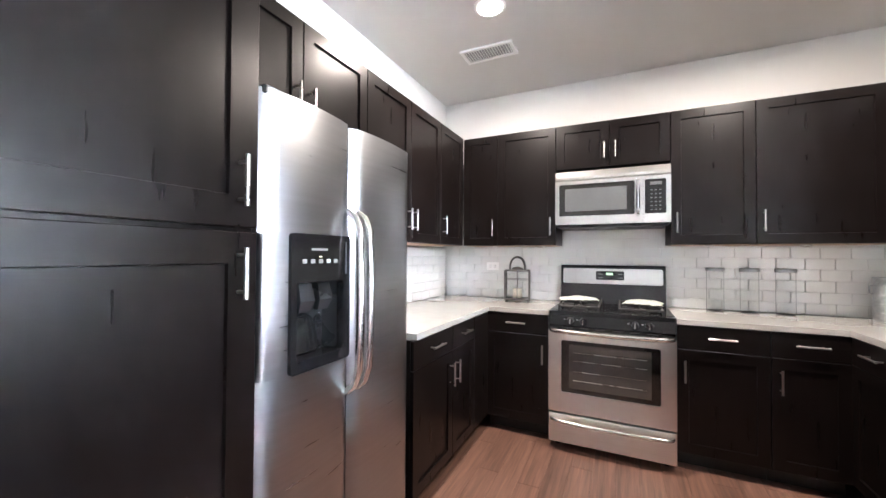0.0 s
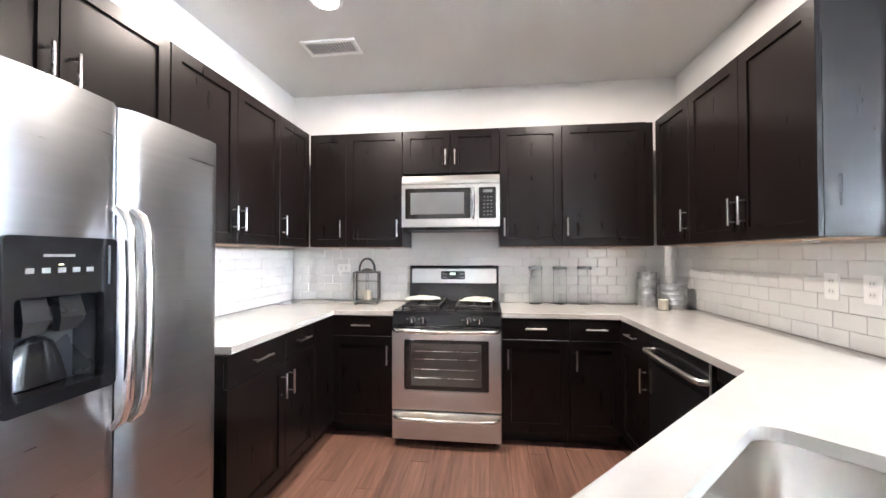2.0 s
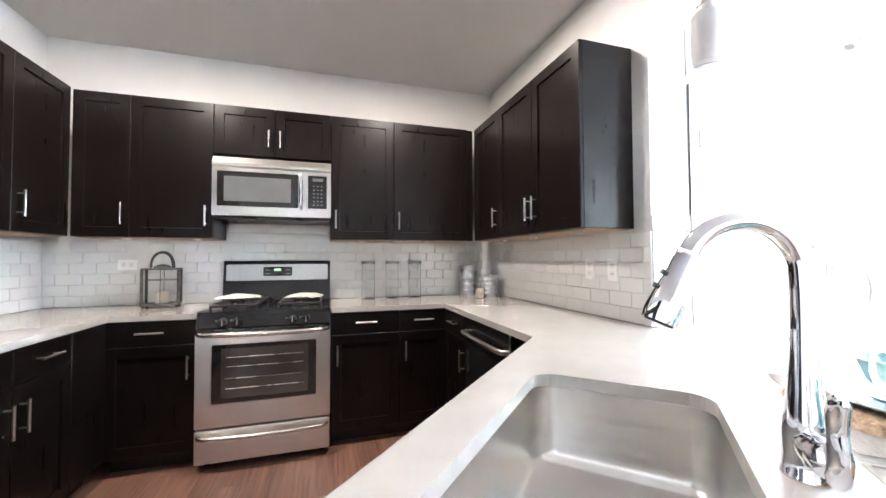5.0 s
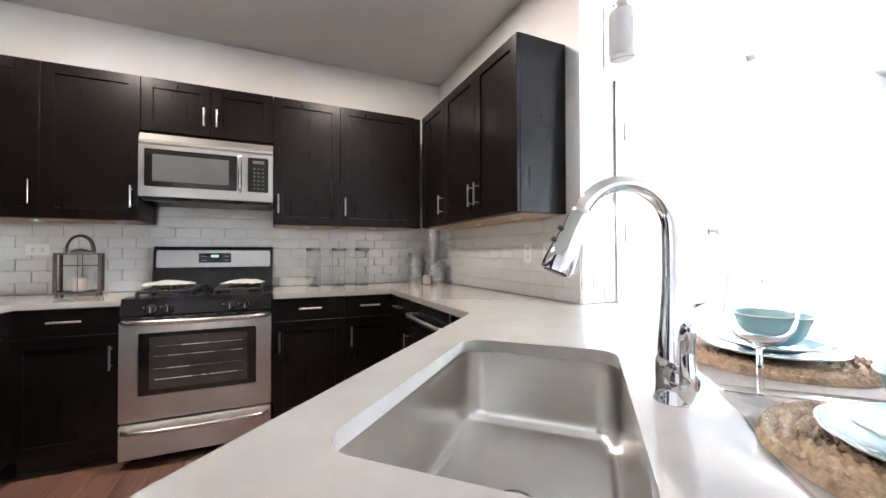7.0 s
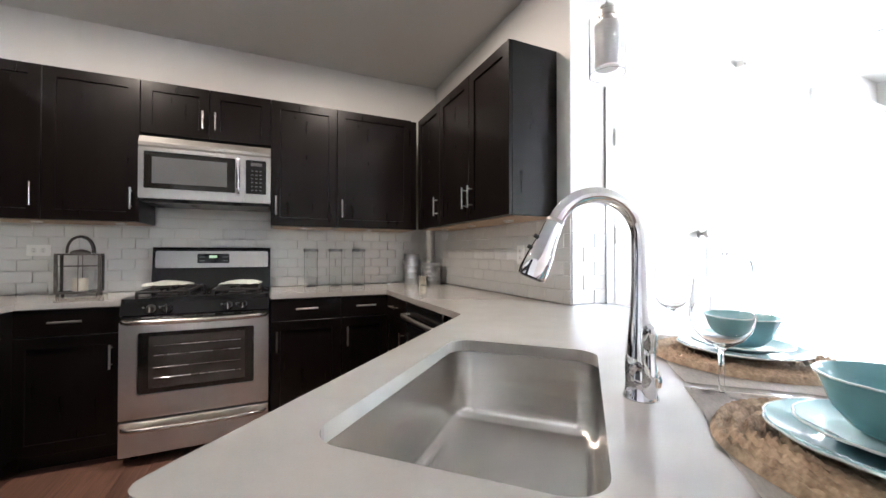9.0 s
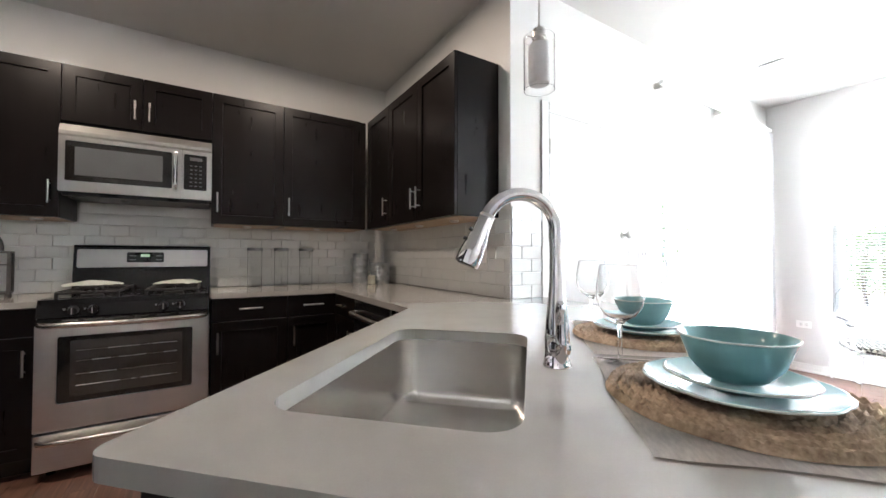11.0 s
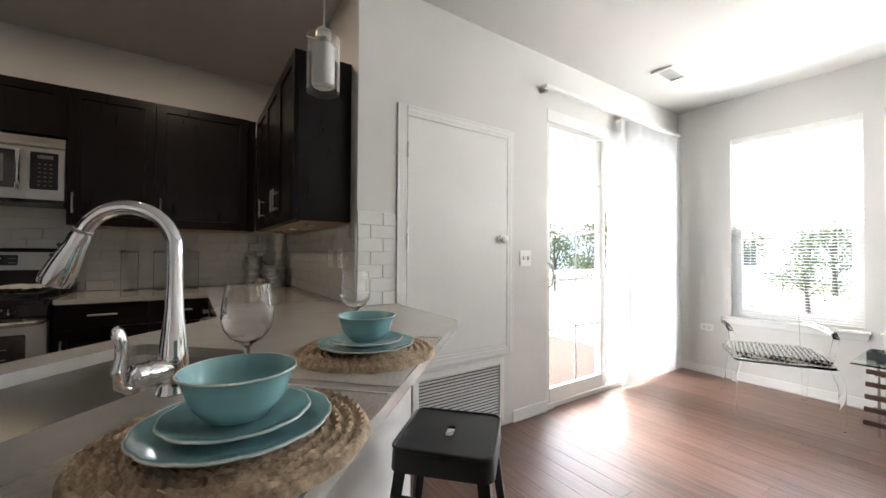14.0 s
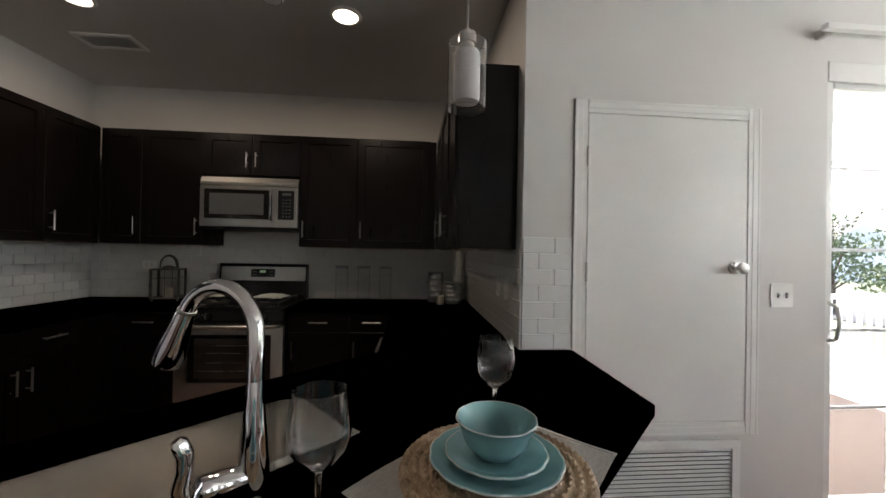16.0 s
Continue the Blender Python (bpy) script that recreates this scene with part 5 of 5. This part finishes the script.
# ---- glass side table ----
tb = thing("side_table", pose(0, 0, 0), "small side table with glass top and brown slatted base", "table")
part("tabletop", slab(rounded(4.73, 5.36, -0.37, 0.17, 0.012, 3), 0.492, 0.502, (), 0.002), M_TABLEGL, tb, "clear greenish glass top")
for fx_ in (4.86, 5.23):
    for k, z in enumerate((0.075, 0.165, 0.25, 0.335, 0.42)):
        part("slat", boxes((fx_ - 0.009, fx_ + 0.009, -0.34 + 0.004 * k, 0.13 - 0.004 * k, z, z + 0.032, 0.002)), M_SLATWOOD, tb, "brown wooden slat")
for fy_ in (-0.27, 0.06):
    for fx_ in (4.88, 5.21):
        part("leg", tube([(fx_, fy_, 0.0), (fx_, fy_, 0.25), (fx_, fy_, 0.4915)], 0.008, 10), M_CHROME, tb, "chrome rod leg", smooth=True)
    part("crossbar", tube([(4.88, fy_, 0.03), (5.21, fy_, 0.03)], 0.006, 8), M_CHROME, tb)

tr = thing("tray", pose(5.0, -0.08, 0.5025, 0, 0, 90), "long dark grey wooden tray on the glass table", "tray")
part("base", boxes((-0.20, 0.20, -0.08, 0.08, 0, 0.010)), M_TRAY, tr)
for s in (-1, 1):
    part("side", boxes((-0.20, 0.20, s * 0.08 - 0.005, s * 0.08 + 0.005, 0.0102, 0.055, 0.001)), M_TRAY, tr)
    part("end", boxes((s * 0.195 - 0.005, s * 0.195 + 0.005, -0.0748, 0.0748, 0.0102, 0.055, 0.001)), M_TRAY, tr)
vs_ = bmesh.new()
for k in range(10):
    a0 = 2 * math.pi * k / 10
    for s in (-1, 1):
        tube([(0.042 * math.cos(a0 + s * t * 0.42), 0.042 * math.sin(a0 + s * t * 0.42), 0.0 + t * 0.024) for t in range(9)], 0.0042, 6, bm=vs_)
for z in (0.002, 0.19):
    tube([(0.042 * math.cos(2 * math.pi * k / 20), 0.042 * math.sin(2 * math.pi * k / 20), z) for k in range(21)], 0.005, 6, bm=vs_)
vz = thing("lattice_vase", pose(5.0, 0.0, 0.515), "white ceramic lattice candle holder standing in the tray", "vase")
part("lattice", vs_, M_WHITEC, vz, smooth=True)
part("liner", lathe([(0, 0.0), (0.036, 0.0), (0.036, 0.18), (0.034, 0.18), (0.034, 0.004), (0, 0.004)], 20), M_WHITEC, vz, smooth=True)
prof = [(0, 0.0)] + [(0.068 * math.sin(math.pi * (0.12 + 0.85 * k / 12)) + (0.004 if k % 2 else 0), 0.075 * k / 12 + 0.002) for k in range(13)] + [(0, 0.078)]
tagged(part("shell_ornament", lathe(prof, 28), M_WHITEC, None, smooth=True, m=pose(5.0, -0.19, 0.513)), "white ribbed round shell ornament in the tray", "ornament")
lf = bmesh.new()
random.seed(4)
for k in range(46):
    c = Vector((random.uniform(-0.06, 0.06), random.uniform(-0.17, 0.17), random.uniform(0.0, 0.05)))
    m_ = Matrix.Translation(c) @ Euler((random.uniform(-0.8, 0.8), random.uniform(-0.8, 0.8), random.uniform(0, 6.3))).to_matrix().to_4x4()
    vs = [lf.verts.new(m_ @ Vector(p)) for p in ((-0.028, 0, 0), (-0.008, 0.011, 0.003), (0.012, 0.010, 0.003), (0.028, 0, 0), (0.012, -0.010, 0.003), (-0.008, -0.011, 0.003))]
    lf.faces.new(vs)
M_SAGE = material("sage_leaf", (0.22, 0.28, 0.22), 0.8, vary=0.3, size=20, island=True)
tagged(part("leaf_garland", lf, M_SAGE, None, m=pose(5.0, -0.09, 0.520)), "pale sage green leaves lying in the tray", "leaves", kind="stuff")

# ---- outside ----
GZ = -0.45
g = bmesh.new()
bmesh.ops.create_grid(g, x_segments=2, y_segments=2, size=900)
tagged(part("ground", g, M_GRASS, None, m=pose(0, 0, GZ)), "sunlit green lawn around the building", "lawn", kind="structure")
tagged(part("road", boxes((14.0, 19.5, -80, 80, GZ + 0.004, GZ + 0.03)), M_ASPH), "grey asphalt street beyond the lawn", "road", kind="structure")
deck = tagged(part("porch_floor", boxes((3.32, 8.6, YD + 0.13, 4.15, -0.30, -0.06)), M_DECK), "grey boarded porch floor outside the patio door", "porch", kind="structure")
pb = None
for k in range(17):
    y = YD + 0.135 + 0.142 * k + 0.0
    if pb is None:
        pb = part("board", boxes((3.33, 8.59, 0.0, 0.137, -0.056, -0.03, 0.003)), M_DECK, deck, m=pose(0, y, 0))
    else:
        o = new("board", pb.data)
        o.parent, o.matrix_basis = deck, pose(0, y, 0)
rl = thing("porch_railing", pose(0, 0, 0), "white painted porch railing with square balusters", "railing")
part("top_rail", boxes((3.33, 8.55, 4.02, 4.10, 0.88, 0.94, 0.006)), M_TRIM, rl)
part("bottom_rail", boxes((3.33, 8.55, 4.03, 4.09, 0.04, 0.09, 0.004)), M_TRIM, rl)
bal = None
for k in range(38):
    x = 3.45 + k * 0.135
    if bal is None:
        bal = part("baluster", boxes((-0.018, 0.018, 4.042, 4.078, 0.0905, 0.8795)), M_TRIM, rl, m=pose(x, 0, 0))
    else:
        o = new("baluster", bal.data)
        o.parent, o.matrix_basis = rl, pose(x, 0, 0)
for px in (6.15, 8.45):
    pp = thing("porch_post", pose(px, 4.06, 0), "white square porch post with an angled bracket", "post", "porch posts")
    part("shaft", boxes((-0.07, 0.07, -0.045, 0.085, -0.03, 2.55, 0.006)), M_TRIM, pp)
    part("bracket", loft([[(0.05, y, 1.95), (0.05, y, 2.09), (0.50, y, 2.54), (0.64, y, 2.54)] for y in (-0.03, 0.05)]), M_TRIM, pp, "angled white bracket")
structure("porch_roof", boxes((3.32, 8.7, YD + 0.14, 2.75, 2.62, 2.75)), M_TRIM, "white painted porch ceiling", "roof")
tagged(part("porch_beam", boxes((3.33, 8.6, 3.98, 4.14, 2.552, 2.618)), M_TRIM), "white porch beam under the roof", "beam", kind="structure")


def house(x, y, w, d, h, turn, label):
    hs = thing("house", pose(x, y, GZ, 0, 0, turn), label, "house", "far houses")
    part("wall", boxes((-w / 2, w / 2, -d / 2, d / 2, 0, h)), M_SIDING, hs)
    part("roof", loft([[(-w / 2 - 0.4, -d / 2 - 0.5, h), (-w / 2 - 0.4, d / 2 + 0.5, h), (-w / 2 - 0.4, 0, h + d * 0.32)], [(w / 2 + 0.4, -d / 2 - 0.5, h), (w / 2 + 0.4, d / 2 + 0.5, h), (w / 2 + 0.4, 0, h + d * 0.32)]]), M_ROOF, hs, "grey shingle roof")
    part("gable", loft([[(-w * 0.28, -d / 2 - 1.2, 0), (w * 0.10, -d / 2 - 1.2, 0), (w * 0.10, -d / 2 - 1.2, h), (-w * 0.09, -d / 2 - 1.2, h + 1.8), (-w * 0.28, -d / 2 - 1.2, h)], [(-w * 0.28, -d / 2 + 1, 0), (w * 0.10, -d / 2 + 1, 0), (w * 0.10, -d / 2 + 1, h), (-w * 0.09, -d / 2 + 1, h + 1.8), (-w * 0.28, -d / 2 + 1, h)]]), M_SIDING, hs)
    for wx in (-0.40, 0.22, 0.38):
        wd = part("window", boxes((w * wx - 0.6, w * wx + 0.6, -d / 2 - 0.05, -d / 2 - 0.01, 0.9, 2.3)), M_TRIM, hs)
        part("pane", boxes((w * wx - 0.5, w * wx + 0.5, -d / 2 - 0.07, -d / 2 - 0.055, 1.0, 2.2)), M_ROOF, wd)
    part("garage_door", boxes((-w * 0.24, w * 0.06, -d / 2 - 1.26, -d / 2 - 1.21, 0.02, 2.2)), M_TRIM, hs)


house(27, 42, 14, 9, 2.9, -30, "pale sided house with grey shingle roof and gable")
house(44, 30, 14, 9, 3.0, -55, "pale sided house with grey shingle roof and gable")
house(40, 4, 15, 9, 3.0, -90, "pale sided house with grey shingle roof and gable")
house(41, -17, 14, 9, 3.0, -90, "pale sided house with grey shingle roof and gable")


def tree(x, y, h, seed):
    rng = random.Random(seed)
    t = thing("tree", pose(x, y, GZ), "leafy green garden tree seen through the window", "tree", "garden trees")
    bm = tube([(0, 0, 0), (0.05, 0.03, h * 0.25), (0.0, 0.08, h * 0.5), (0.05, 0.0, h * 0.8)], [h * 0.028, h * 0.022, h * 0.015, h * 0.004], 8)
    blobs = []
    for k in range(9):
        a, el = rng.uniform(0, 6.28), rng.uniform(0.35, 0.95)
        e_ = Vector((math.cos(a) * h * 0.26 * (1.25 - el), math.sin(a) * h * 0.26 * (1.25 - el), h * el))
        tube([(0, 0, h * el * 0.6), tuple(e_ * 0.6 + Vector((0, 0, h * el * 0.3))), tuple(e_)], [h * 0.010, h * 0.006, h * 0.002], 6, bm=bm)
        blobs.append(e_)
    part("trunk", bm, M_BARK, t, smooth=True)
    cr = bmesh.new()
    for b_ in blobs:
        for k in range(130):
            p = b_ + Vector((rng.gauss(0, h * 0.085), rng.gauss(0, h * 0.085), rng.gauss(0, h * 0.065)))
            s = h * rng.uniform(0.012, 0.026)
            m_ = Matrix.Translation(p) @ Euler((rng.uniform(0, 6), rng.uniform(0, 6), rng.uniform(0, 6))).to_matrix().to_4x4()
            cr.faces.new([cr.verts.new(m_ @ Vector(q)) for q in ((-s, 0, 0), (0, -s * 0.6, 0), (s, 0, 0.1 * s), (0, s * 0.6, 0))])
    part("crown", cr, M_LEAF, t)


for k, (x, y, h) in enumerate(((24, 3.5, 3.6), (27, -1.5, 4.2), (26, 8, 5), (31, -5, 5.5), (15.5, 2.6, 2.3), (16.5, -0.6, 2.6), (15, 11, 3.4), (13.5, 8.2, 2.6), (21, 12, 5), (11.5, 13, 4.5), (19, 23, 6), (30, 16, 7), (26, -11, 7), (34, 33, 8))):
    tree(x, y, h, k + 3)
hd = bmesh.new()
rng = random.Random(9)
for k in range(2600):
    p = Vector((rng.uniform(9.4, 10.4), rng.uniform(-6, 3.2), 0))
    p.z = rng.uniform(0, 0.85) * (0.8 + 0.3 * noise.noise(Vector((p.y * 1.3, 0, 2))))
    s = rng.uniform(0.03, 0.07)
    m_ = Matrix.Translation(p) @ Euler((rng.uniform(0, 6), rng.uniform(0, 6), rng.uniform(0, 6))).to_matrix().to_4x4()
    hd.faces.new([hd.verts.new(m_ @ Vector(q)) for q in ((-s, 0, 0), (0, -s * 0.6, 0), (s, 0, 0.1 * s), (0, s * 0.6, 0))])
tagged(part("hedge", hd, M_LEAF, None, m=pose(0, 0, GZ)), "loose green shrubs along the lawn", "hedge", kind="stuff")

# ---- tiles of the backsplash ----
TW, TH, GAP = 0.1524, 0.0748, 0.0022


def tile_mesh(w):
    bm = boxes((0.0, w, -0.008, 0.0, 0.0, TH - GAP))
    bmesh.ops.bevel(bm, geom=[e for e in bm.edges if all(v.co.y < -0.007 for v in e.verts)], offset=0.0016, segments=1, affect="EDGES")
    me = bpy.data.meshes.new("tile")
    bm.to_mesh(me)
    bm.free()
    me.materials.append(M_TILE)
    return me


TILES = {}


def tile_run(parent, m, length, rows, z0, half_first):
    """Running-bond tiles along local x, facing local -y, from z0 up."""
    for r in range(rows):
        x = 0.0
        first = (r % 2 == 0) == half_first
        while x < length - 0.012:
            w = TW / 2 if (x == 0.0 and first) else TW
            w = min(w, length - x)
            key = round(w - GAP, 4)
            if key not in TILES:
                TILES[key] = tile_mesh(key)
            o = new("tile", TILES[key])
            o.parent = parent
            o.matrix_basis = m @ pose(x, 0.0002 * math.sin(r * 7 + x * 50), z0 + r * TH)
            x += w


ZT = CT + 0.001
HB = UZ0 - ZT
for nm, b_, mm, ln, rows, hf in (("backsplash", (XL + 0.003, XR - 0.003, YB - 0.003, YB - 0.0005, ZT, 1.53), pose(XL + 0.004, YB - 0.003, 0), XR - XL - 0.008, 6, True),
                                 ("backsplash", (XL + 0.0005, XL + 0.003, 1.667, YB - 0.004, ZT, UZ0 - 0.006), pose(XL + 0.003, 1.667, 0, 0, 0, 90), YB - 1.667 - 0.012, 6, False),
                                 ("backsplash", (XR - 0.003, XR - 0.0005, YD + 0.002, YB - 0.004, ZT, 1.43), pose(XR - 0.003, YB - 0.012, 0, 0, 0, -90), YB - YD - 0.012 + 0.008, 6, True),
                                 ("backsplash", (XR + 0.0005, 2.046, YD - 0.003, YD - 0.0005, ZT, 1.431), pose(XR + 0.0, YD - 0.003, 0), 2.046 - XR, 7, False)):
    bs = tagged(part(nm, boxes(b_), M_GROUT), "white glazed subway tile backsplash with thin grey joints", "backsplash", kind="structure")
    tile_run(bs, mm, ln, rows, ZT + 0.001, hf)
    if nm == "backsplash" and b_[2] > 3.3 and b_[0] < 0:
        # taller field between the cabinets, behind the stove
        for r in (6, 7):
            for k in range(5):
                key = round(TW - GAP, 4)
                o = new("tile", TILES[key])
                o.parent = bs
                o.matrix_basis = pose(-0.375 + k * 0.1488 + 0.0, YB - 0.003, ZT + 0.001 + r * TH)

# ---- floor planks ----
PW = 0.127
plank = {}
col = 0
x = XL
rng = random.Random(21)
while x < XW - 0.01:
    y = YS - rng.uniform(0.0, 1.0)
    w = min(PW, XW - x)
    while y < YB:
        ln = rng.choice((1.22, 1.22, 1.5))
        a, b = max(y, YS), min(y + ln, YB)
        if x > XR + 0.1:
            b = min(b, YD + 0.10 if SX0 < x else YD)
        if b - a > 0.02:
            key = (round(w, 3), round(b - a, 3))
            if key not in plank:
                bm = boxes((0.0006, key[0] - 0.0006, 0.0006, key[1] - 0.0006, -0.0118, 0.0))
                bmesh.ops.bevel(bm, geom=[e for e in bm.edges if all(v.co.z > -0.001 for v in e.verts)], offset=0.0007, segments=1, affect="EDGES")
                me = bpy.data.meshes.new("plank")
                bm.to_mesh(me)
                bm.free()
                me.materials.append(M_FLOOR)
                plank[key] = me
            o = new("plank", plank[key])
            o.parent, o.matrix_basis = floor, pose(x, a, 0)
        y += ln
    x += PW
